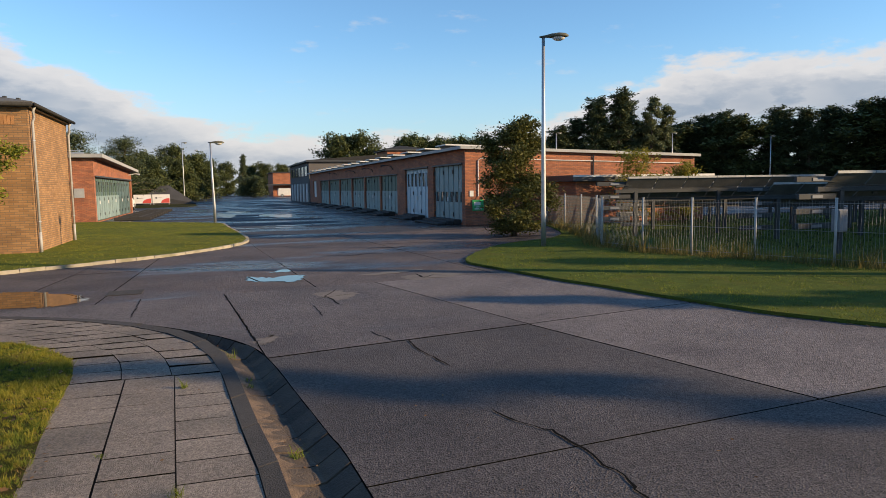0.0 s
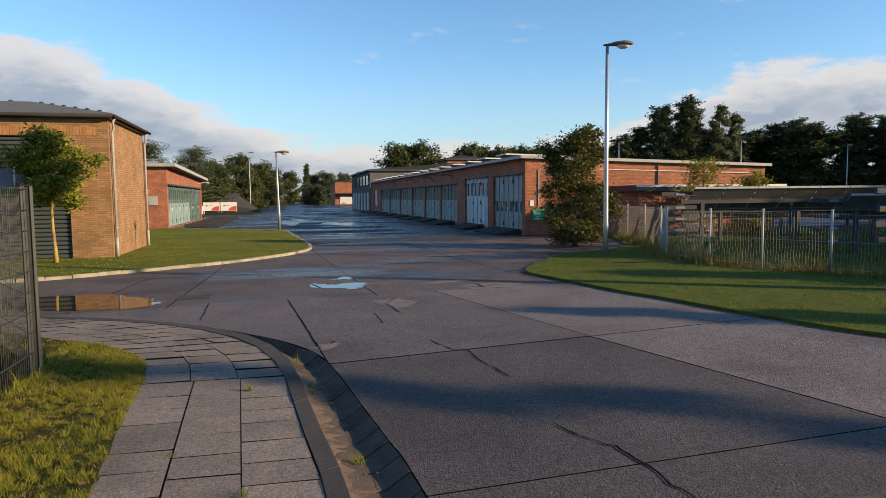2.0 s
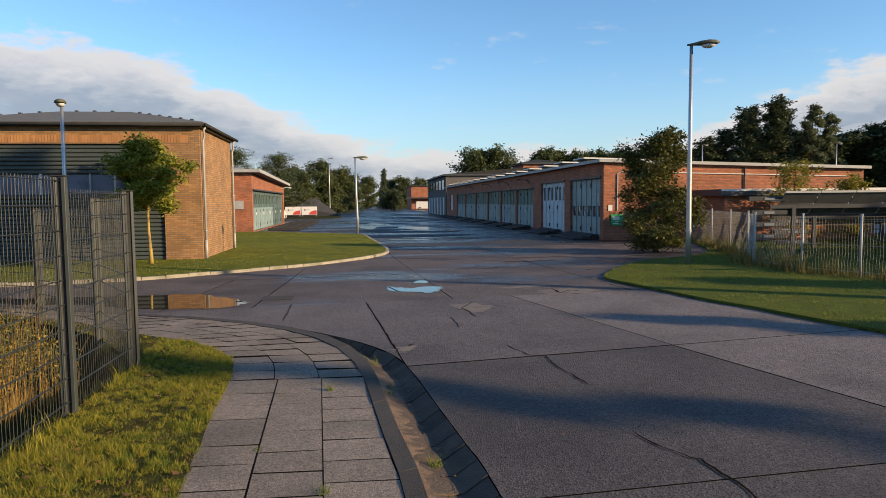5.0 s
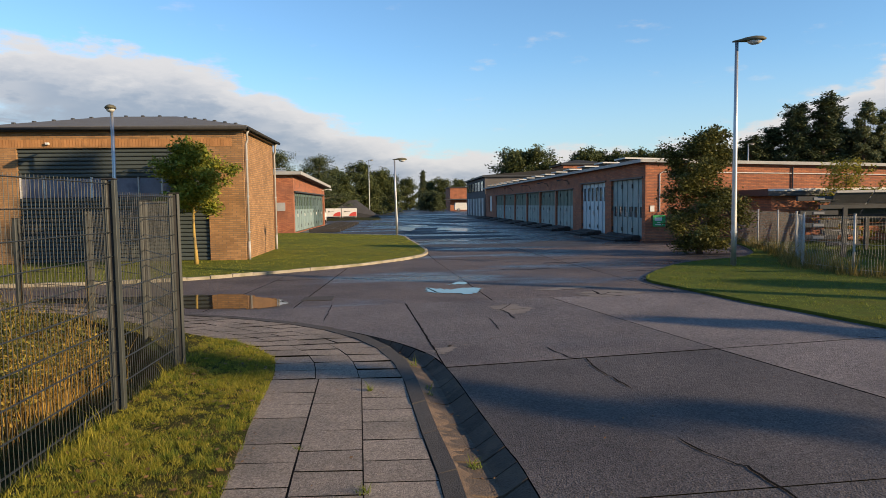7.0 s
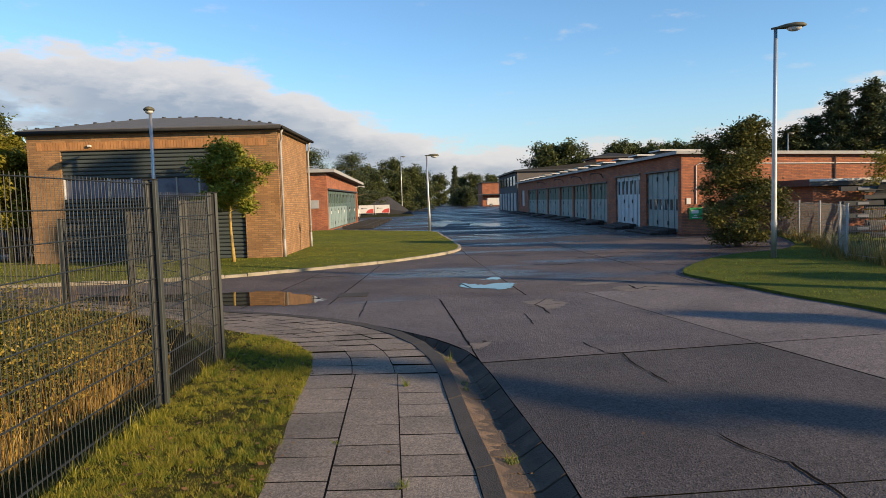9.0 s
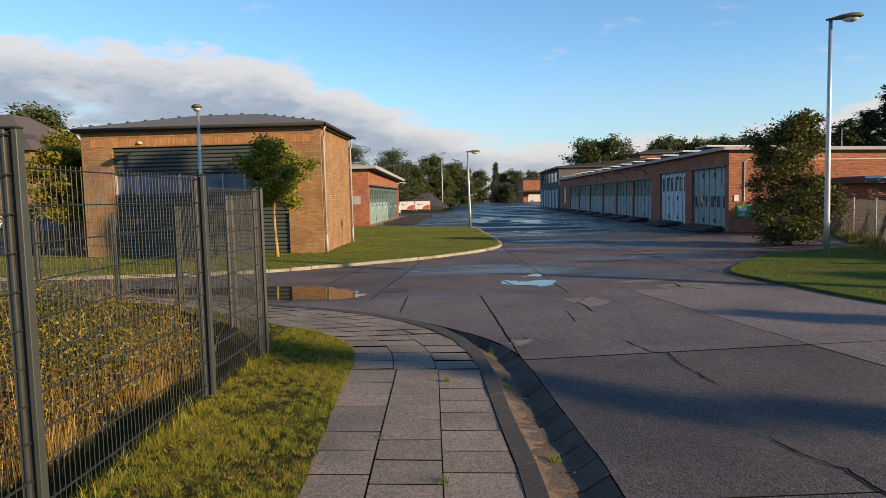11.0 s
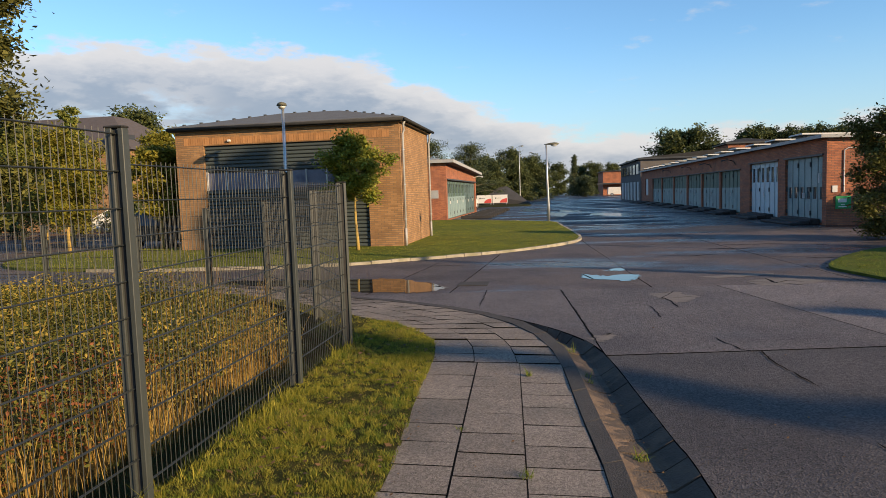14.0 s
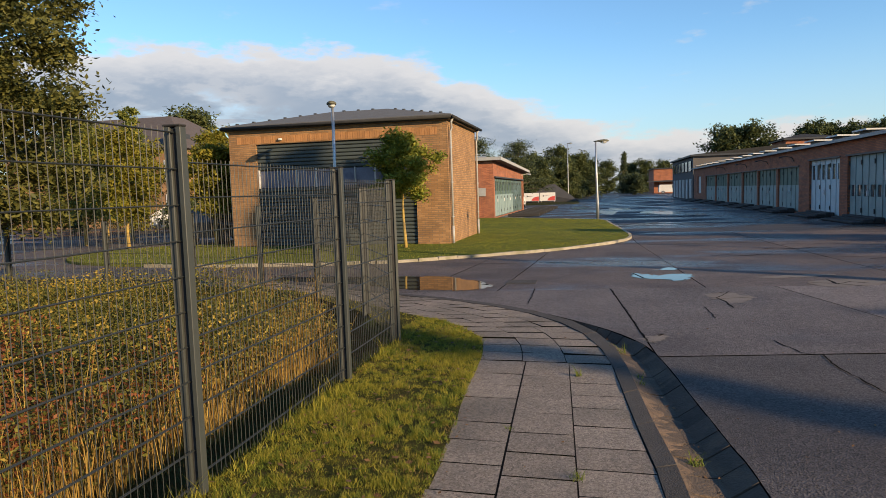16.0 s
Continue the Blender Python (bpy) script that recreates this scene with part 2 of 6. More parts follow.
speckle(M_SLAB, 85, 0.5, 1.5, 0)
M_KERB = mat("kerb_stone", (0.048, 0.042, 0.037), 0.9, 0.25, 3, 0.6, 90, obj=0.2)
M_KERB_PALE = mat("pale_kerb", (0.31, 0.275, 0.21), 0.9, 0.25, 3, 0.5, 60, obj=0.2, second=(0.16, 0.15, 0.08, 0.6, 2.5))
M_SAND = mat("gutter_sand", (0.145, 0.098, 0.064), 0.95, 0.35, 7, 0.6, 70, second=(0.066, 0.049, 0.036, 0.9, 4))
# turf base coloured dark to paint the shade in the gaps between blades
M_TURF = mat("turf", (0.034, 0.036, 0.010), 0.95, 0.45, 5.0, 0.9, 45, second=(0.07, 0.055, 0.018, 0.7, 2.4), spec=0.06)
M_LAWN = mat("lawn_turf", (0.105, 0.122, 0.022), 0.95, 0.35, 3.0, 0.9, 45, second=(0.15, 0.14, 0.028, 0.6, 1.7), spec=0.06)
# darker copy of the lawn turf: the roadside lawn's shade is in its colour
M_LAWN_R = mat("shade_toned_lawn_turf", (0.078, 0.100, 0.020), 0.95, 0.35, 3.0, 0.9, 45, second=(0.10, 0.10, 0.022, 0.6, 1.7), spec=0.06)
M_FIELD = mat("wild_meadow_floor", (0.05, 0.038, 0.014), 0.95, 0.35, 1.5, 0.8, 30, second=(0.03, 0.03, 0.01, 0.7, 1.0), spec=0.06)
M_GROUND = mat("open_ground", (0.07, 0.075, 0.03), 0.95, 0.3, 0.3, 0.5, 6)
M_BRICK_Y = brick("ochre_brick", (0.365, 0.200, 0.083), (0.245, 0.130, 0.053), (0.17, 0.12, 0.075), 0.22, 0.0625)
M_BRICK_R = brick("red_brick", (0.42, 0.150, 0.066), (0.27, 0.090, 0.045), (0.13, 0.085, 0.065), 0.22, 0.0625)
M_POST = mat("weathered_zinc", (0.36, 0.36, 0.35), 0.65, 0.15, 6, 0.1, 60, metal=0.2)
M_STEEL = mat("galvanised_steel", (0.46, 0.47, 0.47), 0.42, 0.12, 6, 0.1, 80, metal=0.75)
M_FENCE = mat("anthracite_coating", (0.046, 0.052, 0.048), 0.5, 0.15, 9, spec=0.4)
M_FENCE_WIRE = mat("coated_wire", (0.026, 0.030, 0.030), 0.5, 0.12, 9, spec=0.4)
M_FASCIA = mat("weathered_roof_edge", (0.34, 0.34, 0.33), 0.6, 0.2, 2, 0.2, 30)
M_WIRE = mat("dull_wire", (0.25, 0.25, 0.24), 0.6, 0.2, 6)
M_SETT = mat("dark_sett", (0.060, 0.044, 0.032), 0.9, 0.35, 4, 0.7, 60, obj=0.3, second=(0.12, 0.082, 0.052, 0.7, 5))
M_WHITE = mat("white_fascia", (0.62, 0.61, 0.58), 0.6, 0.15, 3, 0.2, 30)
M_TAR = mat("tar_roof", (0.035, 0.035, 0.035), 0.95, 0.3, 2, spec=0.15)
M_DARK = mat("dark_metal", (0.04, 0.042, 0.045), 0.5, 0.2, 5)
M_ROOF = mat("bitumen_roof", (0.105, 0.104, 0.10), 0.9, 0.2, 3, 0.4, 40)
M_SHUTTER = mat("grey_green_shutter", (0.066, 0.080, 0.078), 0.5, 0.1, 3, spec=0.3)
M_DOOR_G = mat("faded_green_door_paint", (0.095, 0.145, 0.112), 0.55, 0.22, 1.5, 0.15, 20, second=(0.07, 0.13, 0.095, 0.7, 1.4))
M_DOOR_W = mat("white_gate_paint", (0.47, 0.57, 0.60), 0.55, 0.12, 1.5, 0.15, 20, second=(0.38, 0.46, 0.48, 0.5, 1.4))
M_DOOR_B = mat("pale_blue_door_paint", (0.235, 0.32, 0.315), 0.55, 0.18, 1.5, 0.15, 20, second=(0.17, 0.235, 0.235, 0.6, 1.4))
M_DOOR_T = mat("weathered_teal_door_paint", (0.10, 0.150, 0.150), 0.55, 0.3, 1.5, 0.15, 20, second=(0.055, 0.10, 0.092, 0.7, 1.6))
M_FROST = mat("frosted_panel", (0.19, 0.195, 0.24), 0.6, 0.15, 2, second=(0.09, 0.095, 0.14, 0.7, 2.2), spec=0.1)
M_GLASS = glass("window_glass")
M_BARK = mat("bark", (0.10, 0.075, 0.05), 0.95, 0.35, 9, 0.8, 60)
M_BARK_Y = mat("lichen_bark", (0.40, 0.27, 0.07), 0.95, 0.35, 9, 0.5, 60, second=(0.14, 0.10, 0.05, 0.8, 5))
M_LEAF = leafy("young_tree_leaves", (0.10, 0.145, 0.02), (0.36, 0.34, 0.05))
M_LEAF_D = leafy("dark_foliage", (0.032, 0.049, 0.018), (0.135, 0.150, 0.048), 0.15)
M_LEAF_K = leafy("olive_foliage", (0.045, 0.055, 0.016), (0.17, 0.16, 0.038), 0.2)
M_NEEDLE = leafy("pine_needles", (0.028, 0.044, 0.021), (0.115, 0.135, 0.055), 0.1)
M_LEAF_P = leafy("poplar_foliage", (0.075, 0.095, 0.045), (0.21, 0.23, 0.11), 0.3)
M_LEAF_M = leafy("mid_foliage", (0.10, 0.13, 0.027), (0.30, 0.30, 0.066), 0.3)
M_LEAF_Y = leafy("yellowing_foliage", (0.13, 0.145, 0.02), (0.34, 0.28, 0.04), 0.35)
M_BLADE = leafy("grass_blades", (0.145, 0.16, 0.014), (0.41, 0.345, 0.05), 0.35)
M_SWARD = leafy("mown_sward", (0.140, 0.160, 0.021), (0.275, 0.272, 0.038), 0.3)
M_BLADE2 = leafy("lush_grass_blades", (0.060, 0.095, 0.012), (0.22, 0.25, 0.032), 0.3)
M_REED = leafy("dry_meadow_stalks", (0.26, 0.14, 0.03), (0.56, 0.38, 0.10), 0.3)
M_RANK = leafy("rank_fence_grass", (0.07, 0.075, 0.02), (0.26, 0.19, 0.05), 0.25)
# green darkened to paint in shade, in the ditch and behind the wire fence
M_SHADE_GRASS = leafy("shade_dark_grass", (0.025, 0.04, 0.010), (0.075, 0.095, 0.025), 0.15)


# ---- builders ----
def part(name, bm, material, parent=None, label="", smooth=False):
    me = bpy.data.meshes.new(name)
    bmesh.ops.recalc_face_normals(bm, faces=bm.faces)
    bm.to_mesh(me)
    bm.free()
    me.materials.append(material)
    if smooth:
        me.shade_smooth()
    ob = new(name, me)
    if parent is not None:
        ob.parent = parent
    if label:
        ob["label"] = label
    return ob


def thing(name, label, category, group="", kind="", at=(0, 0, 0)):
    ob = new(name)
    ob.location = at
    return tagged(ob, label, category, group, kind)


def box(bm, x0, y0, z0, x1, y1, z1, bev=0.0):
    r = bmesh.ops.create_cube(bm, size=1.0)
    vs = r["verts"]
    for v in vs:
        v.co = Vector(((x0 + x1) / 2 + v.co.x * (x1 - x0), (y0 + y1) / 2 + v.co.y * (y1 - y0), (z0 + z1) / 2 + v.co.z * (z1 - z0)))
    if bev:
        es = list({e for v in vs for e in v.link_edges})
        bmesh.ops.bevel(bm, geom=es, offset=bev, segments=1, affect="EDGES")
    return bm


def boxes(*specs, bev=0.0):
    bm = bmesh.new()
    for s in specs:
        box(bm, *s, bev=bev)
    return bm


def tube(bm, pts, radii, seg=8, cap=True):
    """A round bar along pts with a radius at each."""
    rings, prev = [], None
    pts = [Vector(p) for p in pts]
    for i, p in enumerate(pts):
        d = (pts[min(i + 1, len(pts) - 1)] - pts[max(i - 1, 0)]).normalized()
        side = d.cross(Vector((0, 0, 1)) if abs(d.z) < 0.95 else Vector((1, 0, 0))).normalized()
        if prev is not None and side.dot(prev) < 0:
            side = -side
        prev = side
        up = side.cross(d)
        r = radii[i] if isinstance(radii, (list, tuple)) else radii
        rings.append([bm.verts.new(p + (side * math.cos(a) + up * math.sin(a)) * r) for a in (k * math.tau / seg for k in range(seg))])
    for a, b in zip(rings, rings[1:]):
        for k in range(seg):
            bm.faces.new((a[k], a[(k + 1) % seg], b[(k + 1) % seg], b[k]))
    if cap:
        bm.faces.new(rings[0][::-1])
        bm.faces.new(rings[-1])
    return bm


def prism(bm, poly, z0, z1):
    """An upright prism over a plan polygon."""
    lo = [bm.verts.new((x, y, z0)) for x, y in poly]
    hi = [bm.verts.new((x, y, z1)) for x, y in poly]
    bm.faces.new(lo[::-1])
    bm.faces.new(hi)
    n = len(poly)
    for i in range(n):
        bm.faces.new((lo[i], lo[(i + 1) % n], hi[(i + 1) % n], hi[i]))
    return bm


def clip(poly, a, b):
    """The part of a plan polygon left of the line a to b."""
    out = []
    side = lambda p: (b[0] - a[0]) * (p[1] - a[1]) - (b[1] - a[1]) * (p[0] - a[0])
    for p, q in zip(poly, poly[1:] + poly[:1]):
        s, t = side(p), side(q)
        if s >= 0:
            out.append(p)
        if s * t < 0:
            k = s / (s - t)
            out.append((p[0] + (q[0] - p[0]) * k, p[1] + (q[1] - p[1]) * k))
    return out


def clip_quad(poly, quad):
    for a, b in zip(quad, quad[1:] + quad[:1]):
        poly = clip(poly, a, b) if len(poly) > 2 else []
    keep = []
    for p in poly:
        if not keep or (p[0] - keep[-1][0]) ** 2 + (p[1] - keep[-1][1]) ** 2 > 1e-5:
            keep.append(p)
    return keep


def smooth_line(pts, n=4):
    """A Catmull-Rom line through plan points."""
    out = []
    P = [pts[0]] + list(pts) + [pts[-1]]
    for i in range(1, len(P) - 2):
        for k in range(n):
            t = k / n
            a, b, c, d = (np.array(P[i + j], float) for j in (-1, 0, 1, 2))
            out.append(tuple(0.5 * (2 * b + (c - a) * t + (2 * a - 5 * b + 4 * c - d) * t * t + (3 * b - a - 3 * c + d) * t ** 3)))
    out.append(tuple(pts[-1]))
    return out


# ---- ground, road, verges ----
KERB_IN = smooth_line([(-3.30, -8), (-3.42, 0), (-3.58, 4.49), (-3.62, 5.05), (-3.71, 6.19), (-3.77, 7.02), (-3.83, 7.60), (-3.97, 8.30), (-4.24, 9.08), (-4.70, 9.80), (-5.36, 10.46), (-6.33, 11.14), (-7.1, 11.5), (-9.0, 12.5), (-12, 13.4), (-26, 14.2)])
KERB_OUT = smooth_line([(-3.18, -8), (-3.30, 0), (-3.45, 4.50), (-3.51, 5.25), (-3.59, 6.30), (-3.65, 7.10), (-3.70, 7.70), (-3.82, 8.36), (-4.09, 9.18), (-4.58, 9.92), (-5.26, 10.58), (-6.28, 11.26), (-7.06, 11.62), (-8.96, 12.62), (-12, 13.52), (-26, 14.32)])
ROAD_EDGE = smooth_line([(-2.78, -8), (-2.90, 0), (-3.03, 4.50), (-3.10, 5.40), (-3.20, 6.40), (-3.30, 7.40), (-3.44, 8.17), (-3.72, 8.80), (-4.09, 9.34), (-4.62, 9.96), (-5.27, 10.60), (-6.28, 11.27), (-7.06, 11.63), (-8.96, 12.63), (-12, 13.53), (-26, 14.33)])
ISLAND = smooth_line([(-20.4, 20.6), (-20.0, 18.6), (-18.0, 16.8), (-14, 16.0), (-10, 16.3), (-8.72, 16.72), (-7.9, 17.2), (-6.87, 17.95), (-5.5, 18.95), (-4.1, 20.6), (-3.35, 21.8), (-2.95, 23.1), (-2.84, 24.4), (-2.95, 27), (-3.3, 32), (-3.75, 36.2), (-6.1, 38.3), (-9.3, 41.4)], 3) + [(-16.2, 41.4), (-16.2, 23.2), (-19.4, 22.6)]
RIGHT_GREEN = smooth_line([(24, -12), (8, 2.2), (4.5, 5.1), (3.48, 6.38), (3.12, 7.0), (2.84, 7.56), (2.63, 8.37), (2.39, 9.32), (2.17, 10.41), (1.94, 11.15), (1.75, 12.27), (1.55, 13.52), (1.44, 14.6), (2.0, 15.8), (3.3, 17.6), (4.6, 18.7), (6.2, 19.6), (7.6, 21.5), (9.0, 25), (9.8, 28.1)], 3) + [(90, 28.1), (90, -12)]
FIELD = [(-14.3, -20), (-6.19, -20), (-6.19, 8.2), (-7.13, 9.85), (-8.47, 11.2), (-9.9, 11.95), (-12.6, 12.2), (-15.0, 12.3), (-14.3, 9.0)]
VERGE = smooth_line([(-4.75, -8), (-4.80, 0), (-4.88, 4.38), (-4.93, 5.36), (-5.0, 6.05), (-5.05, 6.9), (-5.1, 7.63), (-5.22, 8.29), (-5.50, 8.85), (-5.98, 9.45), (-6.75, 10.05), (-8.3, 11.4), (-10, 12.3), (-13, 12.6), (-26, 13.0)])


def sheet(name, poly, z0, z1, material, label, category):
    poly = [p for i, p in enumerate(poly) if math.dist(p, poly[i - 1]) > 1e-4]
    if sum(a[0] * b[1] - b[0] * a[1] for a, b in zip(poly, poly[1:] + poly[:1])) < 0:
        poly = poly[::-1]
    n = len(poly)
    verts = [(x, y, z1) for x, y in poly] + [(x, y, z0) for x, y in poly]
    faces = []
    for a, b, c in tessellate_polygon([[Vector((x, y, 0)) for x, y in poly]]):
        (ax, ay), (bx, by), (cx, cy) = poly[a], poly[b], poly[c]
        if (bx - ax) * (cy - ay) - (by - ay) * (cx - ax) < 0:
            b, c = c, b
        faces += [(a, b, c), (a + n, c + n, b + n)]
    faces += [(i, i + n, (i + 1) % n + n, (i + 1) % n) for i in range(n)]
    me = bpy.data.meshes.new(name)
    me.from_pydata(verts, [], faces)
    me.materials.append(material)
    return tagged(new(name, me), label, category, kind="structure")


bm = bmesh.new()
bmesh.ops.create_grid(bm, x_segments=8, y_segments=8, size=2500)
bmesh.ops.translate(bm, verts=bm.verts, vec=(0, 0, -0.9))
tagged(part("ground", bm, M_GROUND), "open grassy ground reaching to the horizon", "ground", kind="structure")
ROAD_POLY = ROAD_EDGE[::-1] + [(120, -8), (120, 330), (-120, 330), (-120, 14.33)]
ROAD_POLY = ROAD_POLY[::-1]
sheet("road_bed", ROAD_POLY, -0.13, -0.02, M_JOINT, "dark bed under the concrete road slabs", "road")
isl = sheet("grass_island", ISLAND, -0.01, 0.07, M_LAWN, "kerbed lawn around the ochre brick building", "lawn")
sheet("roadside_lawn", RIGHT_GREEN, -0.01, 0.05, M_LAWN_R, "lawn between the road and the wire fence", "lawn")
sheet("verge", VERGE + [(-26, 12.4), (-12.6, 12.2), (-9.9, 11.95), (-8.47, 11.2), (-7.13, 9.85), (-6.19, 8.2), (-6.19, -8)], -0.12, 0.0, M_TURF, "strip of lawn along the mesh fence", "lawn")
sheet("side_lane", [(-60, -20), (-14.35, -20), (-14.35, 9.0), (-15.0, 12.2), (-26, 12.39), (-60, 12.6)], -0.13, -0.02, M_ROAD_FAR, "damp grey lane beyond the meadow", "lane")
sheet("pavement_bed", VERGE + KERB_IN[::-1], -0.12, -0.012, M_JOINT, "dark sand bed under the paving slabs", "pavement")
sheet("gutter_bed", KERB_OUT + ROAD_EDGE[::-1], -0.14, -0.12, M_SAND, "sunken gutter with washed-in sand", "gutter")


# ---- buildings ----
def wall_with_openings(x0, x1, z0, z1, holes):
    """Cells of a wall in its own plane (along, up) around the holes (a0, a1, b0, b1), on one common grid."""
    xs = sorted({x0, x1, *[h[0] for h in holes], *[h[1] for h in holes]})
    zs = sorted({z0, z1, *[h[2] for h in holes], *[h[3] for h in holes]})
    out = []
    for a, b in zip(xs, xs[1:]):
        for c, d in zip(zs, zs[1:]):
            if not any(h[0] < (a + b) / 2 < h[1] and h[2] < (c + d) / 2 < h[3] for h in holes):
                out.append((a, b, c, d))
    return out


def wall(axis, at, thick, x0, x1, z0, z1, holes):
    """One connected wall with openings, standing along axis; at: its outer face; thick may be negative."""
    bm = bmesh.new()
    put = (lambda a, z, k: (a, at + k, z)) if axis == "x" else (lambda a, z, k: (at + k, a, z))
    for a, b, c, d in wall_with_openings(x0, x1, z0, z1, holes):
        bm.faces.new([bm.verts.new(put(p, q, 0)) for p, q in ((a, c), (b, c), (b, d), (a, d))])
    bmesh.ops.remove_doubles(bm, verts=bm.verts, dist=1e-4)
    r = bmesh.ops.extrude_face_region(bm, geom=list(bm.faces))
    off = Vector(put(0, 0, thick)) - Vector(put(0, 0, 0))
    bmesh.ops.translate(bm, verts=[g for g in r["geom"] if isinstance(g, bmesh.types.BMVert)], vec=off)
    return bm


HX0, HX1, HY0, HY1, HZ = -16.02, -8.43, 21.64, 26.60, 3.98


def ochre_house():
    h = thing("brick_building", "ochre brick building with grey shutter front and low hipped roof", "building")
    part("front_wall", wall("x", HY0, 0.3, HX0, HX1, 0.0, HZ, [(-15.04, -9.50, 0.0, 3.50)]), M_BRICK_Y, h)
    part("side_wall", boxes((HX1 - 0.3, HY0 + 0.3, 0, HX1, HY1, HZ)), M_BRICK_Y, h)
    part("side_wall", boxes((HX0, HY0 + 0.3, 0, HX0 + 0.3, HY1, HZ)), M_BRICK_Y, h)
    part("rear_wall", boxes((HX0 + 0.3, HY1 - 0.3, 0, HX1 - 0.3, HY1, HZ)), M_BRICK_Y, h)
    # soldier course over the shutter
    n = int((HX1 - HX0 - 0.6) / 0.083)
    first = part("brick", boxes((0, HY0 - 0.008, 3.53, 0.072, HY0 + 0.04, 3.76)), mat("soldier_brick", (0.38, 0.185, 0.07), 0.85, 0.2, 5, obj=0.3), h)
    first.location.x = HX0 + 0.3
    for i in range(1, n):
        o = new("brick", first.data)
        o.parent = h
        o.location.x = HX0 + 0.3 + i * 0.083
    # shutter of horizontal profiled slats, with a band of windows
    shutter = part("shutter", boxes((-15.04, HY0 + 0.135, 0.06, -9.5, HY0 + 0.16, 2.02), (-15.04, HY0 + 0.135, 2.02, -9.5, HY0 + 0.15, 3.5)), M_DARK, h, "grey-green profiled metal shutter")
    bm = bmesh.new()
    sec = [(0.13, 0.0), (0.085, 0.012), (0.07, 0.03), (0.07, 0.085), (0.085, 0.103), (0.13, 0.113)]
    ends = [[bm.verts.new((x, HY0 + y, z)) for y, z in sec] for x in (-15.035, -9.505)]
    for k in range(len(sec) - 1):
        bm.faces.new((ends[0][k], ends[1][k], ends[1][k + 1], ends[0][k + 1]))
    first = part("slat", bm, M_SHUTTER, shutter)
    z = 0.07
    while z < 3.45:
        if not 1.93 < z < 2.62:
            sl = new("slat", first.data)
            sl.parent, sl.location = shutter, (0, 0, z)
        z += 0.122
    bpy.data.objects.remove(first)
    strip = part("window_band", boxes((-15.0, HY0 + 0.11, 2.04, -9.52, HY0 + 0.14, 2.60)), M_FROST, h, "row of frosted window panels")
    for i in range(9):
        x = -15.02 + i * 0.685
        part("mullion", boxes((x, HY0 + 0.05, 2.02, x + 0.045, HY0 + 0.15, 2.64), bev=0.005), M_WHITE if i % 3 == 0 else M_STEEL, strip)
    part("sill", boxes((-15.04, HY0 - 0.05, 0.0, -9.5, HY0 + 0.15, 0.06)), M_KERB, h)
    # hipped roof
    o, e0, pk = 0.17, HZ + 0.05, 4.75
    bm = bmesh.new()
    c = [(HX0 - o, HY0 - o), (HX1 + o, HY0 - o), (HX1 + o, HY1 + o), (HX0 - o, HY1 + o)]
    mx, my = (HX0 + HX1) / 2, (HY0 + HY1) / 2
    lo = [bm.verts.new((x, y, e0)) for x, y in c]
    hi = [bm.verts.new((x, y, e0 + 0.10)) for x, y in c]
    ra, rb = bm.verts.new((mx - 1.1, my, pk)), bm.verts.new((mx + 1.1, my, pk))
    bm.faces.new(lo[::-1])
    for i in range(4):
        bm.faces.new((lo[i], lo[(i + 1) % 4], hi[(i + 1) % 4], hi[i]))
    bm.faces.new((hi[0], hi[1], rb, ra)), bm.faces.new((hi[1], hi[2], rb)), bm.faces.new((hi[2], hi[3], ra, rb)), bm.faces.new((hi[3], hi[0], ra))
    roof = part("roof", bm, M_ROOF, h)
    cap = None
    for a, b in ((hi0, rdg) for hi0, rdg in (((HX0 - o, HY0 - o, e0 + 0.1), (mx - 1.1, my, pk)), ((HX1 + o, HY0 - o, e0 + 0.1), (mx + 1.1, my, pk)), ((HX1 + o, HY1 + o, e0 + 0.1), (mx + 1.1, my, pk)), ((mx - 1.1, my, pk), (mx + 1.1, my, pk)))):
        a, b = Vector(a), Vector(b)
        k = int((b - a).length / 0.5)
        for i in range(1, k):
            p = a.lerp(b, i / k)
            if cap is None:
                cap = part("ridge_clip", boxes((-0.05, -0.05, -0.03, 0.05, 0.05, 0.035), bev=0.01), M_DARK, roof)
                cap.location = p
            else:
                c2 = new("ridge_clip", cap.data)
                c2.parent, c2.location = roof, p
    # gutters and down pipes
    for pts in (((HX0 - o, HY0 - o - 0.05), (HX1 + o, HY0 - o - 0.05)), ((HX1 + o + 0.05, HY0 - o), (HX1 + o + 0.05, HY1 + o))):
        part("gutter", tube(bmesh.new(), [(*p, e0 + 0.02) for p in pts], 0.05, 8), M_TAR, h, smooth=True)
    part("soffit", boxes((HX0 - o + 0.04, HY0 - o + 0.04, e0 - 0.05, HX1 + o - 0.04, HY1 + o - 0.04, e0 - 0.004)), M_DARK, h)
    for y, top in ((HY0 + 0.14, 0), (HY1 - 0.1, 1)):
        x = HX1 + 0.07
        pts = [(HX1 + o, y - 0.1, e0 - 0.02), (HX1 + o - 0.05, y - 0.06, e0 - 0.12), (x + 0.04, y, e0 - 0.30), (x, y, e0 - 0.42), (x, y, 0.06)]
        pipe = part("down_pipe", tube(bmesh.new(), pts, 0.036, 10), M_FASCIA, h, "grey zinc down pipe", smooth=True)
        for z in (0.9, 2.0, 3.1):
            part("clamp", tube(bmesh.new(), [(x, y, z), (x, y, z + 0.03)], 0.05, 10), M_STEEL, pipe)
        part("standpipe", tube(bmesh.new(), [(x, y, 0.03), (x, y, 0.62)], 0.042, 10), M_FASCIA, pipe, smooth=True)
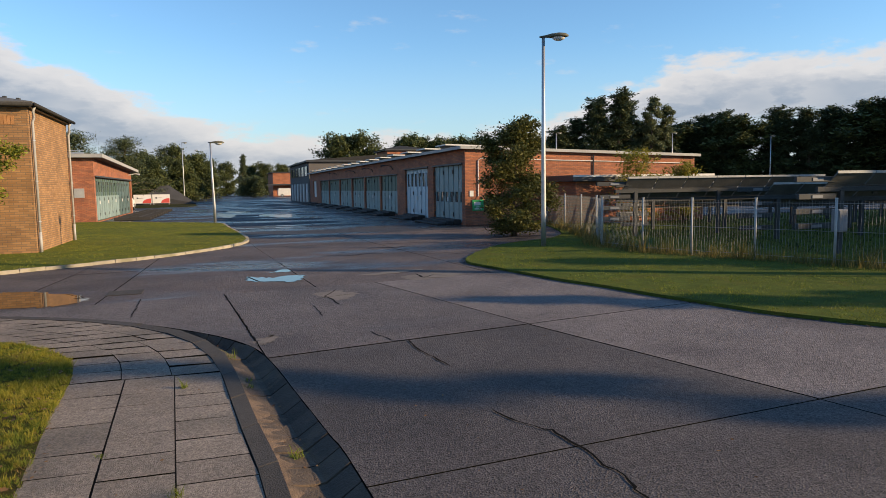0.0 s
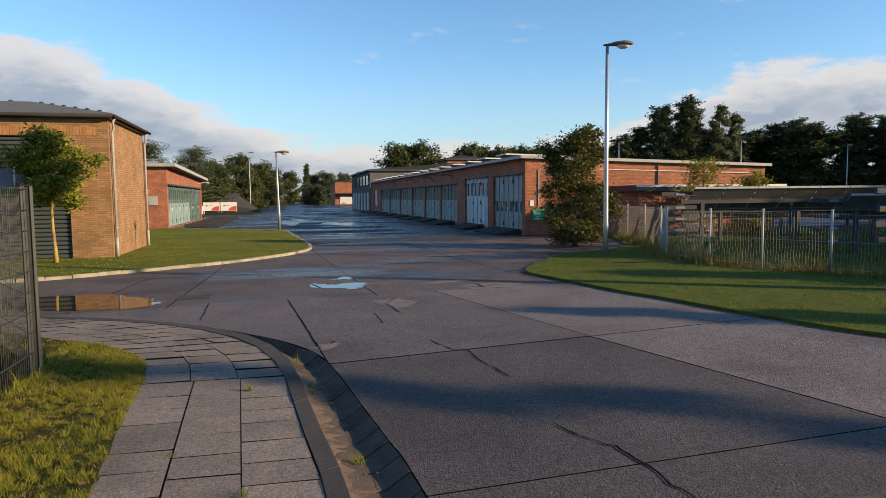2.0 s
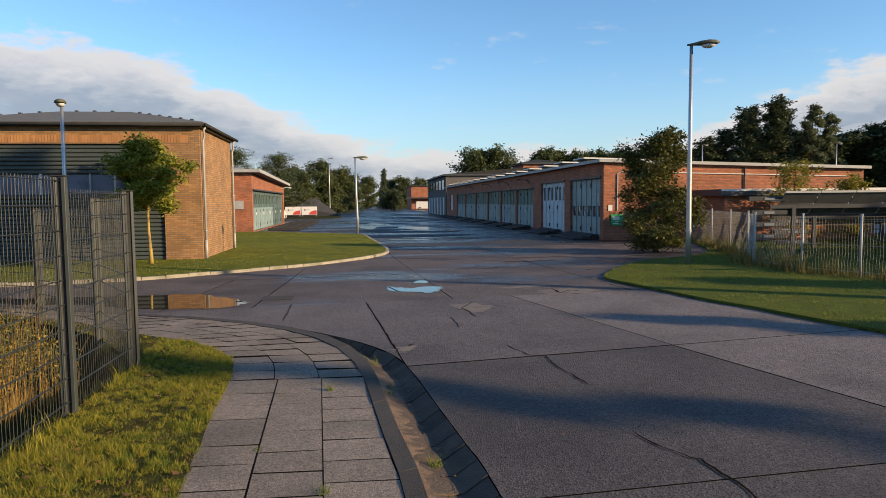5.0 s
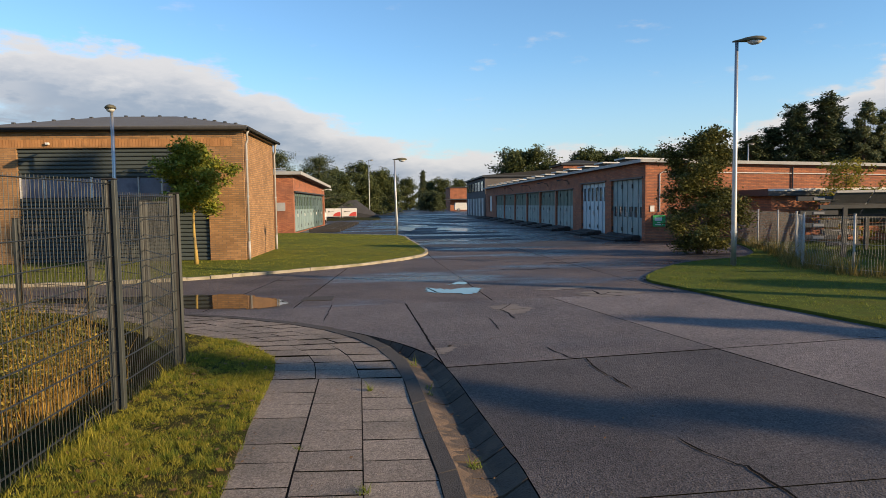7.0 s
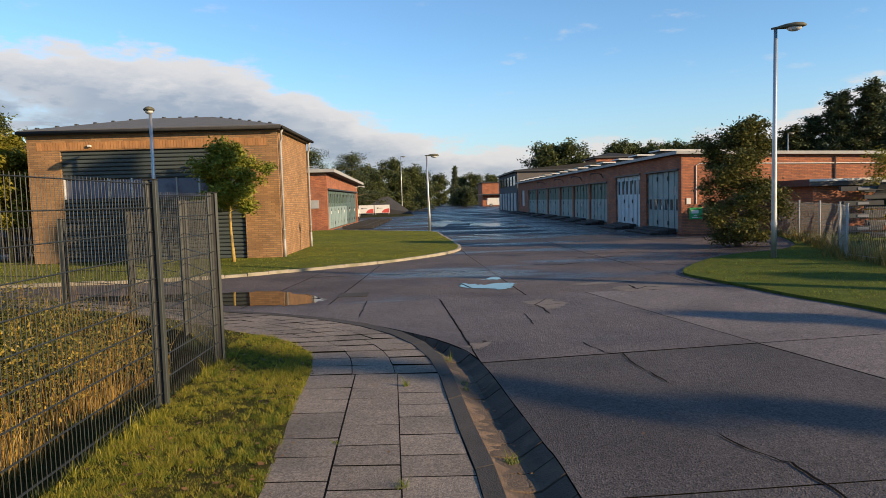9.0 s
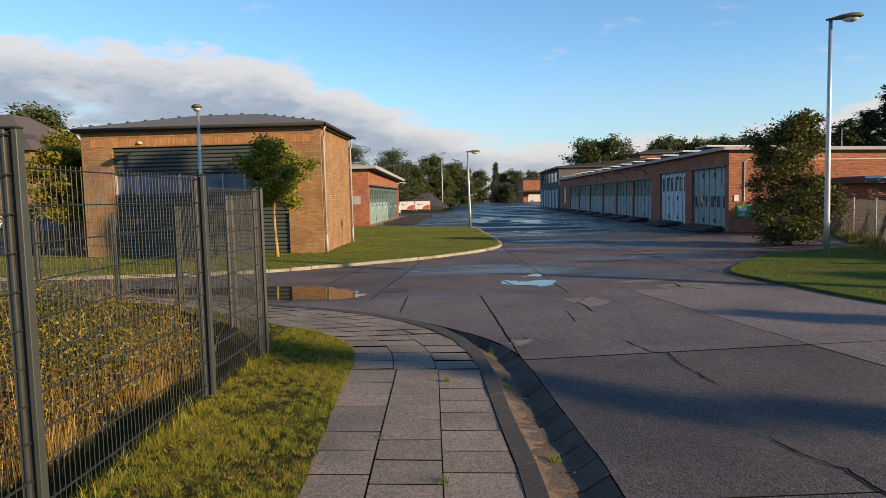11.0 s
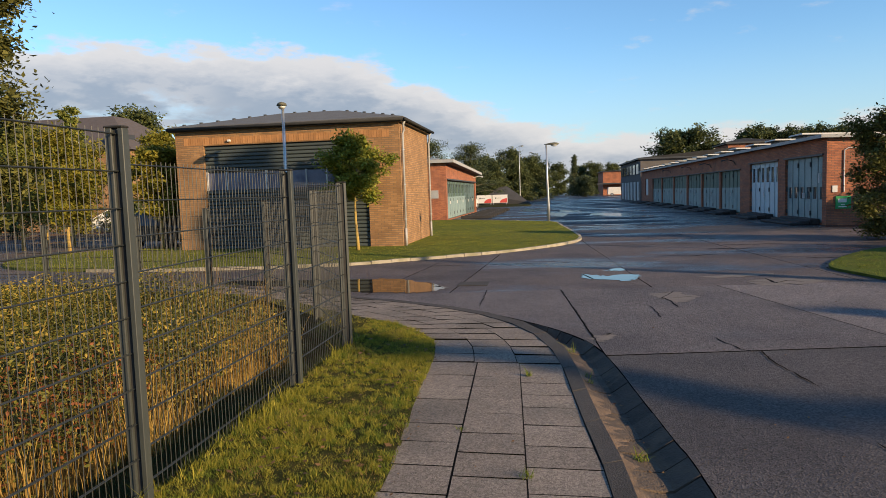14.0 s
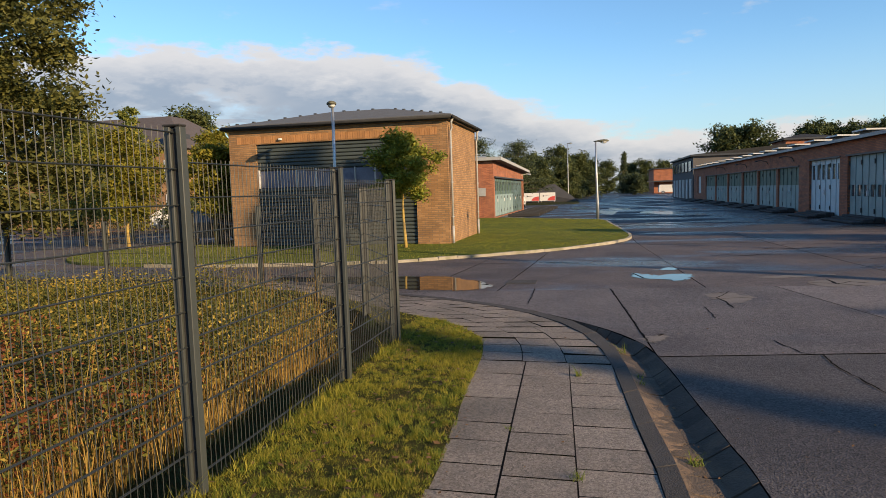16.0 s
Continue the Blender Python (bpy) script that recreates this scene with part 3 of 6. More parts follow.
    part("wall_lamp", boxes((-14.16, HY0 - 0.09, 3.60, -14.06, HY0, 3.67), bev=0.01), M_WHITE, h)
    return h


ochre_house()


def gate_leaf_row(parent, y0, y1, x, z0, z1, leaves, paint, panes=None, out=-1, name="gate", kick=None, odd=None):
    """A folding gate in a wall along y: upright leaves with hinges, battens and small panes. out: which way it faces."""
    g = part(name, boxes((x + 0.10 * -out, y0, z0, x + 0.06 * -out, y1, z1)), paint, parent)
    w = (y1 - y0) / leaves
    for i in range(leaves):
        a, b = y0 + i * w + 0.012, y0 + (i + 1) * w - 0.012
        holes = [(a + w * 0.22, b - w * 0.22, *panes)] if panes else []
        bm = bmesh.new()
        for p, q, r, s in wall_with_openings(a, b, z0 + 0.03, z1 - 0.02, holes):
            box(bm, x + 0.055 * -out, p, r, x + 0.01 * -out, q, s)
        box(bm, x + 0.012 * -out, a, z0 + 0.03, x + 0.012 * out, a + 0.05, z1 - 0.02)
        leaf = part("leaf", bm, odd if odd and i % 2 else paint, g)
        if paint is M_DOOR_G:
            part("kick_panel", boxes((x + 0.01 * -out, a + 0.06, z0 + 0.06, x + 0.022 * out, b - 0.03, z0 + 1.42)), kick or M_DOOR_B, leaf, "paler lower panel")
        if panes:
            part("pane", boxes((x + 0.045 * -out, a + w * 0.2, panes[0] - 0.02, x + 0.035 * -out, b - w * 0.2, panes[1] + 0.02)), M_GLASS, g)
    for i in range(0, leaves + 1, 2):
        yy = min(max(y0 + i * w, y0 + 0.04), y1 - 0.04)
        for z in (z0 + 0.35, (z0 + z1) / 2, z1 - 0.3):
            part("hinge", boxes((x + 0.02 * out, yy - 0.03, z - 0.09, x + 0.045 * out, yy + 0.03, z + 0.09), bev=0.006), M_DARK, g)
    part("latch", boxes((x + 0.02 * out, (y0 + y1) / 2 - 0.05, z0 + 0.95, x + 0.06 * out, (y0 + y1) / 2 + 0.05, z0 + 1.15), bev=0.01), M_WHITE, g)
    return g


GX, GY0, GY1, GX1 = 6.55, 28.15, 78.0, 18.6


GATES = [(39.6, 43.75), (44.1, 48.6), (49.0, 53.4), (53.8, 58.9), (59.3, 64.6), (65.0, 70.1)]


def garage():
    g = thing("garage_block", "long red brick garage block with folding gates and flat roof", "garage")
    gates = [(28.55, 32.62, 0.06, 2.66, 6, M_DOOR_B, (0.98, 1.45)), (33.55, 37.85, 0.06, 2.66, 6, M_DOOR_W, (1.72, 2.42))]
    for a, b in GATES:
        gates.append((a, b, 0.06, 2.44, 5, M_DOOR_G, None))
    holes = [(a, b, c, d) for a, b, c, d, *_ in gates] + [(73.0, 75.4, 0.8, 2.5)]
    part("front_wall", wall("y", GX, 0.3, GY0, GY1, 0, 3.30, holes), M_BRICK_R, g)
    for i, (a, b, c, d, n, paint, panes) in enumerate(gates):
        gate_leaf_row(g, a, b, GX + 0.10, c, d, n, paint, panes)
        part("lintel", boxes((GX - 0.05, a - 0.1, d, GX + 0.12, b + 0.1, d + 0.07)), M_DARK, g)
    part("window", boxes((GX + 0.12, 73.0, 0.8, GX + 0.16, 75.4, 2.5)), M_WHITE, g)
    # gable wall, slightly lower at its far end
    bm = bmesh.new()
    v = [bm.verts.new(p) for p in ((GX + 0.3, GY0, 0), (GX1, GY0, 0), (GX1, GY0, 2.98), (GX + 0.3, GY0, 3.30), (GX + 0.3, GY0 + 0.3, 0), (GX1, GY0 + 0.3, 0), (GX1, GY0 + 0.3, 2.98), (GX + 0.3, GY0 + 0.3, 3.30))]
    for f in ((0, 1, 2, 3), (7, 6, 5, 4), (0, 4, 5, 1), (1, 5, 6, 2), (2, 6, 7, 3), (3, 7, 4, 0)):
        bm.faces.new([v[k] for k in f])
    part("gable_wall", bm, M_BRICK_R, g)
    part("rear_wall", boxes((GX1 - 0.3, GY0 + 0.3, 0, GX1, GY1, 2.98)), M_BRICK_R, g)
    part("end_wall", boxes((GX + 0.3, GY1 - 0.3, 0, GX1 - 0.3, GY1, 2.98)), M_BRICK_R, g)

    def slab(a0, a1, b0, b1, z, t, m, nm, lab=""):
        bm = bmesh.new()
        f = lambda x: z - (x - GX) * 0.0266
        q = [bm.verts.new((x, y, f(x) + k)) for k in (0, t) for x, y in ((a0, b0), (a1, b0), (a1, b1), (a0, b1))]
        for r in ((3, 2, 1, 0), (4, 5, 6, 7), (0, 1, 5, 4), (1, 2, 6, 5), (2, 3, 7, 6), (3, 0, 4, 7)):
            bm.faces.new([q[k] for k in r])
        return part(nm, bm, m, g, lab)
    slab(GX - 0.25, GX1 + 0.2, GY0 - 0.18, GY1 + 0.1, 3.31, 0.10, M_ROOF, "roof")
    slab(GX - 0.27, GX1 + 0.22, GY0 - 0.2, GY0 - 0.185, 3.30, 0.13, M_FASCIA, "fascia", "pale metal roof edge")
    slab(GX - 0.285, GX - 0.255, GY0 - 0.2, GY1 + 0.1, 3.29, 0.13, M_FASCIA, "fascia", "weathered metal roof edge")
    for i in range(15):
        y = GY0 + 2.2 + i * 3.2
        slab(GX + 0.1, GX + 2.8, y, y + 1.3, 3.42, 0.16, M_DARK, "skylight_curb")
        slab(GX - 0.15, GX + 3.0, y - 0.1, y + 1.4, 3.59, 0.06, M_WHITE, "skylight", "low pale roof light")
    part("vent_cowl", tube(bmesh.new(), [(9.6, 29.6, 3.3), (9.6, 29.6, 3.52)], [0.1, 0.16], 10), M_WHITE, g)
    for y in (40.5, 46.0, 52.0, 60.0):
        part("bracket_lamp", tube(bmesh.new(), [(GX, y, 2.75), (GX - 0.1, y, 2.95), (GX - 0.45, y, 3.05), (GX - 0.75, y, 2.98)], [0.025, 0.022, 0.022, 0.05], 6), M_DARK, g)
    # conduit on the gable
    part("conduit", tube(bmesh.new(), [(7.15, GY0 - 0.03, 1.25), (7.15, GY0 - 0.03, 2.82), (7.3, GY0 - 0.03, 2.9), (17.8, GY0 - 0.03, 2.66)], 0.022, 6), M_WHITE, g)
    part("conduit", tube(bmesh.new(), [(12.9, GY0 - 0.04, 2.05), (12.9, GY0 - 0.04, 3.05)], 0.03, 6), M_DARK, g)
    # low annex with a flat roof
    part("annex_wall", boxes((10.5, GY0 - 2.6, 0, 17.0, GY0 - 0.03, 1.82)), M_BRICK_R, g)
    part("annex_roof", boxes((10.2, GY0 - 2.9, 1.83, 17.3, GY0 - 0.02, 2.08)), M_DARK, g, "dark flat annex roof with a pale edge")
    part("annex_edge", boxes((10.19, GY0 - 2.92, 2.0, 17.31, GY0 - 2.905, 2.09)), M_WHITE, g)
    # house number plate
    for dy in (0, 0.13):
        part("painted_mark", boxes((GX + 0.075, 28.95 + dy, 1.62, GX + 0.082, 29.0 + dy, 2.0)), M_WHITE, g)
    part("number_plate", boxes((GX + 0.2, GY0 - 0.03, 1.25, GX + 0.38, GY0 - 0.002, 1.5)), M_WHITE, g)
    return g


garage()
sign = thing("wall_sign", "small green notice board with white lettering on brick wall", "sign")
part("board", boxes((6.86, GY0 - 0.05, 0.62, 7.40, GY0 - 0.012, 1.10), bev=0.006), mat("green_sign", (0.02, 0.28, 0.08), 0.5, 0.1, 4), sign)
part("lettering", boxes((6.94, GY0 - 0.056, 0.86, 7.24, GY0 - 0.052, 1.0), (7.04, GY0 - 0.056, 0.77, 7.18, GY0 - 0.052, 0.80), (6.96, GY0 - 0.056, 0.68, 7.28, GY0 - 0.052, 0.72)), M_WHITE, sign)


def block(name, label, category, x0, y0, x1, y1, h, wall, group=""):
    """A plain far building with wall, roof and pale roof edge."""
    b = thing(name, label, category, group)
    part("wall", boxes((x0, y0, 0, x1, y1, h)), wall, b)
    part("roof", boxes((x0 - 0.3, y0 - 0.3, h, x1 + 0.3, y1 + 0.3, h + 0.18)), M_TAR, b)
    part("fascia", boxes((x0 - 0.31, y0 - 0.31, h + 0.02, x1 + 0.31, y0 - 0.302, h + 0.2), (x0 - 0.31, y0 - 0.3, h + 0.02, x0 - 0.302, y1 + 0.3, h + 0.2), (x1 + 0.302, y0 - 0.3, h + 0.02, x1 + 0.31, y1 + 0.3, h + 0.2)), M_DARK, b)
    return b


def workshop():
    b = thing("workshop", "low red brick workshop with green folding gates", "workshop")
    x, y0, y1 = -9.99, 41.76, 59.3
    gates = [(42.2 + i * 3.3, 42.2 + i * 3.3 + 3.27) for i in range(5)]
    part("front_wall", wall("y", x, -0.3, y0, y1, 0, 3.2, [(42.2, 58.7, 0.05, 2.5)]), M_BRICK_R, b)
    for i, (a, c) in enumerate(gates):
        gate_leaf_row(b, a, c, x - 0.1, 0.05, 2.5, 4, M_DOOR_T if i > 2 else M_DOOR_G, (1.7, 2.3) if i != 4 else None, out=1, kick=M_DOOR_T if i > 2 else M_DOOR_B, odd=M_DOOR_T)
    part("gable_wall", boxes((x - 12, y0, 0, x - 0.3, y0 + 0.3, 3.2)), M_BRICK_R, b)
    part("rear_wall", boxes((x - 12, y0 + 0.3, 0, x - 11.7, y1, 3.2), (x - 11.7, y1 - 0.3, 0, x - 0.3, y1, 3.2)), M_BRICK_R, b)
    part("roof", boxes((x - 12.2, y0 - 0.3, 3.2, x + 0.5, y1 + 0.4, 3.36)), M_ROOF, b)
    part("fascia", boxes((x - 12.2, y0 - 0.33, 3.2, x + 0.53, y0 - 0.305, 3.4), (x + 0.505, y0 - 0.3, 3.2, x + 0.53, y1 + 0.4, 3.4)), M_FASCIA, b)
    part("parapet_rail", boxes((x - 6, y0 - 0.1, 3.42, x - 0.4, y0 - 0.04, 3.5), (x - 6, y0 - 0.1, 3.56, x - 0.4, y0 - 0.04, 3.6)), M_STEEL, b)
    part("notice", boxes((x - 1.0, y0 - 0.03, 1.4, x - 0.5, y0 - 0.002, 1.9)), M_FASCIA, b)
    part("gate_rail", boxes((x + 0.02, 42.0, 2.52, x + 0.10, 58.9, 2.60)), M_DARK, b)
    part("wall_lamp", tube(bmesh.new(), [(x, 57.5, 2.95), (x + 0.5, 57.5, 3.05), (x + 0.8, 57.5, 2.98)], [0.03, 0.03, 0.08], 6), M_WHITE, b)
    # the eaves fall gently towards the far end
    for c in b.children:
        for v in c.data.vertices:
            if v.co.z > 3.1:
                v.co.z += 0.36 * (1 - (v.co.y - y0) / (y1 - y0))
    return b


workshop()


def far_hall():
    """Two-storey hall beyond the garages."""
    h = block("hall", "grey two-storey hall beyond the garages", "hall", 6.6, 79.0, 26, 99, 4.75, mat("grey_render", (0.11, 0.10, 0.095), 0.9, 0.2, 1))
    bm = bmesh.new()
    v = [bm.verts.new(p) for p in ((6.3, 78.7, 4.95), (26.3, 78.7, 4.95), (16.3, 78.7, 5.7), (6.3, 99.3, 4.95), (26.3, 99.3, 4.95), (16.3, 99.3, 5.7))]
    for f in ((0, 1, 2), (5, 4, 3), (0, 2, 5, 3), (2, 1, 4, 5), (1, 0, 3, 4)):
        bm.faces.new([v[k] for k in f])
    part("pitched_roof", bm, M_TAR, h)
    for i in range(6):
        y = 80 + i * 3.1
        w = part("window", boxes((6.5, y, 3.2, 6.595, y + 1.9, 4.3)), M_GLASS, h)
        part("door", boxes((6.48, y, 0.1, 6.595, y + 1.1, 2.3)), M_WHITE, h)
    return h


far_hall()
pent = block("penthouse", "brick roof house behind the garage roofs", "building", 17.2, 84, 22.4, 90, 6.35, M_BRICK_R)
bm = bmesh.new()
bmesh.ops.create_cone(bm, cap_ends=True, segments=4, radius1=4.5, radius2=0.3, depth=0.6)
bmesh.ops.rotate(bm, verts=bm.verts, cent=(0, 0, 0), matrix=Euler((0, 0, math.pi / 4)).to_matrix())
bmesh.ops.translate(bm, verts=bm.verts, vec=(19.8, 87, 6.84))
part("hipped_roof", bm, M_TAR, pent)
lowb = block("far_building", "far low brick building with a canopy", "building", 9.5, 165, 24, 180, 5.6, M_BRICK_R)
part("canopy", boxes((8.0, 163.0, 2.6, 20, 165, 2.9)), M_DARK, lowb)


# ---- lamps ----
def street_lamp(x, y, h, aim, label, lean=(0, 0), r0=0.068):
    L = thing("street_lamp", label, "street lamp", "street lamps", at=(x, y, 0))
    d = Vector((math.cos(aim), math.sin(aim), 0))
    top = Vector((lean[0], lean[1], h))
    part("pole", tube(bmesh.new(), [(0, 0, 0), (0, 0, 0.9), top * 0.5, top], [r0, r0, r0 * 0.8, r0 * 0.6], 12), M_STEEL, L, smooth=True)
    part("collar", tube(bmesh.new(), [(0, 0, 0.86), (0, 0, 0.92)], r0 * 1.15, 12), M_STEEL, L)
    # cobra head: a tapered shell with a bowl below
    bm = bmesh.new()
    prof = [(-0.10, 0.04, 0.03), (0.05, 0.055, 0.05), (0.22, 0.12, 0.085), (0.42, 0.15, 0.10), (0.58, 0.11, 0.08), (0.66, 0.03, 0.03)]
    side = Vector((-d.y, d.x, 0))
    rings = []
    for s, w, t in prof:
        rings.append([bm.verts.new(top + d * s + side * (w * math.cos(a)) + Vector((0, 0, 0.02 + (t if math.sin(a) > 0 else t * 0.35) * math.sin(a)))) for a in (k * math.tau / 12 for k in range(12))])
    for a, b in zip(rings, rings[1:]):
        for k in range(12):
            bm.faces.new((a[k], a[(k + 1) % 12], b[(k + 1) % 12], b[k]))
    bm.faces.new(rings[0][::-1]), bm.faces.new(rings[-1])
    head = part("head", bm, mat("lamp_head", (0.10, 0.095, 0.06), 0.7, 0.3, 6), L, "weathered lamp head", smooth=True)
    bm = bmesh.new()
    bmesh.ops.create_uvsphere(bm, u_segments=12, v_segments=8, radius=1)
    for v in bm.verts:
        v.co = top + d * (0.40 + v.co.x * 0.17) + side * (v.co.y * 0.11) + Vector((0, 0, -0.01 + v.co.z * 0.085))
    part("bowl", bm, mat("lamp_bowl", (0.6, 0.6, 0.58), 0.25, 0.1, 5), head, smooth=True)
    return L


street_lamp(4.62, 17.08, 5.56, -0.5, "tall galvanised street lamp in the lawn by the fence")
street_lamp(-3.81, 36.39, 4.03, 0.0, "galvanised street lamp at the corner of the lawn", (-0.06, 0))
street_lamp(-11.55, 19.9, 4.35, -1.25, "galvanised street lamp in front of the brick building", (0.02, 0))
for x, y, h in ((-7.6, 97, 8.0), (-7.4, 150, 10), (-8.4, 200, 11)):
    street_lamp(x, y, h, 0.0, "distant street lamp beside the yard")
for x, y, h in ((43.4, 62, 7.05), (29.3, 62, 6.9), (56.9, 62, 6.9)):
    street_lamp(x, y, h, 0.0, "tall lamp rising behind the garage roof")


# ---- trees ----
def leaf_mesh(name, centres, size, seed, slim=0.5, simple=False):
    """Small leaves turned at random round the given points: two bent triangles each, or one where simple."""
    r = np.random.RandomState(seed)
    C = np.asarray(centres, float)
    n = len(C)
    a, b = r.uniform(0, math.tau, n), r.uniform(-0.9, 0.9, n)
    u = np.column_stack((np.cos(a) * np.cos(b), np.sin(a) * np.cos(b), np.sin(b)))
    w = np.cross(u, np.column_stack((r.uniform(-1, 1, n), r.uniform(-1, 1, n), np.ones(n))))
    w /= np.linalg.norm(w, axis=1)[:, None]
    s = (size * r.uniform(0.6, 1.3, n))[:, None]
    h = np.cross(u, w) * s * 0.22
    if simple:
        V = np.stack((C - u * s + w * s * slim, C + u * s, C - u * s - w * s * slim + h), 1).reshape(-1, 3)
        T = np.arange(3 * n).reshape(-1, 3)
    else:
        V = np.stack((C - u * s, C + w * s * slim + h, C + u * s, C - w * s * slim + h), 1).reshape(-1, 3)
        i = np.arange(n)[:, None] * 4
        T = np.concatenate((i + [0, 1, 2], i + [0, 2, 3]))
    me = bpy.data.meshes.new(name)
    me.vertices.add(len(V))
    me.vertices.foreach_set("co", V.astype(np.float32).ravel())
    me.loops.add(T.size)
    me.loops.foreach_set("vertex_index", T.astype(np.int32).ravel())
    me.polygons.add(len(T))
    me.polygons.foreach_set("loop_start", np.arange(0, T.size, 3, dtype=np.int32))
    me.update(calc_edges=True)
    return me


def tree(name, label, x, y, height, trunk_h, spread, leaf, bark, leaves, size, seed, shape="round", r0=0.12, cat="tree", group="", slim=0.5, simple=False):
    rng = random.Random(seed)
    T = thing(name, label, cat, group, at=(x, y, 0))
    bm = bmesh.new()
    lean = Vector((rng.uniform(-0.04, 0.04), rng.uniform(-0.04, 0.04), 1))
    n = 7
    spine = [lean * (height * 0.92 * i / n) + Vector((rng.uniform(-1, 1), rng.uniform(-1, 1), 0)) * r0 * 0.5 * (i > 0) for i in range(n + 1)]
    tube(bm, spine, [r0 * (1.25 if i == 0 else 1 - 0.85 * i / n) for i in range(n + 1)], 8)
    tips = []
    nb = 40 if shape == "conifer" else 36 if leaves > 50000 else 22
    for i in range(nb):
        f = (i + 0.5) / nb
        z = trunk_h + (height * 0.93 - trunk_h) * f
        if shape == "conifer":
            reach = spread * (1.02 - f) ** 0.8 * rng.uniform(0.6, 1.1)
            rise = -0.12
        elif shape == "cedar":
            reach = spread * (1.0 - 0.8 * f) * rng.uniform(0.45, 1.1)
            rise = 0.10
        elif shape == "bush":
            reach = spread * (1 - abs(f - 0.35) ** 1.6 * 1.3) * rng.uniform(0.65, 1.1)
            rise = 0.25
        else:
            reach = spread * math.sqrt(max(0.05, 1 - (2 * f - 0.85) ** 2 * 0.75)) * rng.uniform(0.65, 1.12)
            rise = 0.35
        a = i * 2.4 + rng.uniform(-0.5, 0.5)
        base = lean * z
        end = base + Vector((math.cos(a) * reach, math.sin(a) * reach, reach * rise * rng.uniform(0.4, 1.2)))
        mid = base.lerp(end, 0.5) + Vector((0, 0, reach * 0.06))
        tube(bm, [base, mid, end], [r0 * 0.38 * (1.1 - f), r0 * 0.22 * (1.1 - f), r0 * 0.06], 5, cap=False)
        tips.append((base, mid, end, reach))
    part("trunk", bm, bark, T, smooth=True)
    cs = []
    clumps = []
    for base, mid, end, reach in tips:
        for k in range(7):
            c = mid.lerp(end, rng.uniform(-0.6, 1.0)) + Vector((rng.gauss(0, 1), rng.gauss(0, 1), rng.gauss(0, 0.8 if shape != "cedar" else 0.3))) * spread * (0.12 if shape != "cedar" else 0.09)
            clumps.append((c, rng.uniform(0.6, 1.25)))
    per = max(1, leaves // len(clumps))
    cr = spread * (0.20 if shape != "conifer" else 0.14)
    for c, k in clumps:
        for _ in range(int(per * k)):
            d = Vector((rng.gauss(0, 1), rng.gauss(0, 1), rng.gauss(0, 0.7 if shape != "cedar" else 0.35)))
            cs.append(c + d * cr * k * 0.6)
    me = leaf_mesh("crown", [c for c in cs if c.z > trunk_h * 0.55], size, seed, slim, simple)
    me.materials.append(leaf)
    new("crown", me).parent = T
    return T


tree("young_tree", "young street tree with yellow-lichened trunk before the brick building", -9.55, 20.35, 3.5, 1.5, 1.0, M_LEAF, M_BARK_Y, 15000, 0.058, 3, r0=0.055)
tree("roadside_bush", "dense tall green shrub beside the garage gable", 5.75, 21.4, 3.95, 0.05, 1.38, M_LEAF_K, M_BARK, 32000, 0.052, 5, "bush", 0.09, "shrub")
tree("garden_tree", "large leafy tree at the end of the meadow", -14.75, 10.9, 8.6, 1.2, 2.0, M_LEAF_K, M_BARK, 80000, 0.062, 8, r0=0.16)
for x, y, h, s, leaf, lab in ((-20.8, 22.4, 4.3, 1.5, M_LEAF_Y, "small yellowing tree on the lawn beyond the fence"), (-17.3, 22.6, 3.7, 1.0, M_LEAF_Y, "slim yellowing tree beside the brick building"), (-19.4, 26.2, 4.7, 1.1, M_LEAF_Y, "yellowing tree behind the slim lawn tree"), (-24.2, 24.2, 5.0, 1.9, M_LEAF_M, "wide green tree beside the parking area"), (-23.7, 26.4, 6.1, 0.75, M_LEAF_M, "slender young tree with a pointed top"), (-27.5, 29.5, 4.4, 1.8, M_LEAF_M, "green tree behind the parking area")):
    tree("small_tree", lab, x, y, h, 1.1, s, leaf, M_BARK_Y, 13000, 0.075, int(-x * 10), r0=0.06, group="small trees beyond the fence")
for i, (x, y, h, s) in enumerate(((12.6, 27.4, 3.2, 1.2), (14.6, 27.1, 2.6, 0.9))):
    tree("wall_shrub", "yellow-green shrub growing before the brick gable", x, y - 3.2, h, 0.2, s, M_LEAF_Y, M_BARK, 4200, 0.06, 40 + i, "bush", 0.05, "shrub")

WOOD = "wood behind the site"
FAR_A = tree("far_tree", "dark broadleaf tree in the wood behind the site", 29.0, 118, 12.5, 0.8, 4.0, M_LEAF_D, M_BARK, 13000, 0.24, 51, r0=0.3, group=WOOD, simple=True)
FAR_A.scale = (0.85, 0.85, 0.85)
FAR_B = tree("far_tree", "tall dark conifer in the wood behind the site", 39.7, 72, 12.5, 0.6, 2.7, M_NEEDLE, M_BARK, 14000, 0.19, 52, "conifer", 0.3, group=WOOD, slim=0.3, simple=True)
FAR_D = tree("far_tree", "old cedar with flat spreading limbs beyond the workshop", -17.0, 78, 8.2, 1.5, 4.2, M_NEEDLE, M_BARK, 15000, 0.12, 57, "cedar", 0.3, group="trees beyond the yard", slim=0.3, simple=True)
for x, y, k in ((-12.6, 80, 0.95), (-23.5, 82, 1.0)):
    copy_thing(FAR_D, pose(x, y, 0, 0, 0, x * 30)).scale = (k, k, k)
FAR_C = tree("far_tree", "round green tree beyond the yard", -10.4, 120, 9.5, 0.8, 3.5, M_LEAF_D, M_BARK, 14000, 0.19, 53, r0=0.25, group="trees beyond the yard", simple=True)
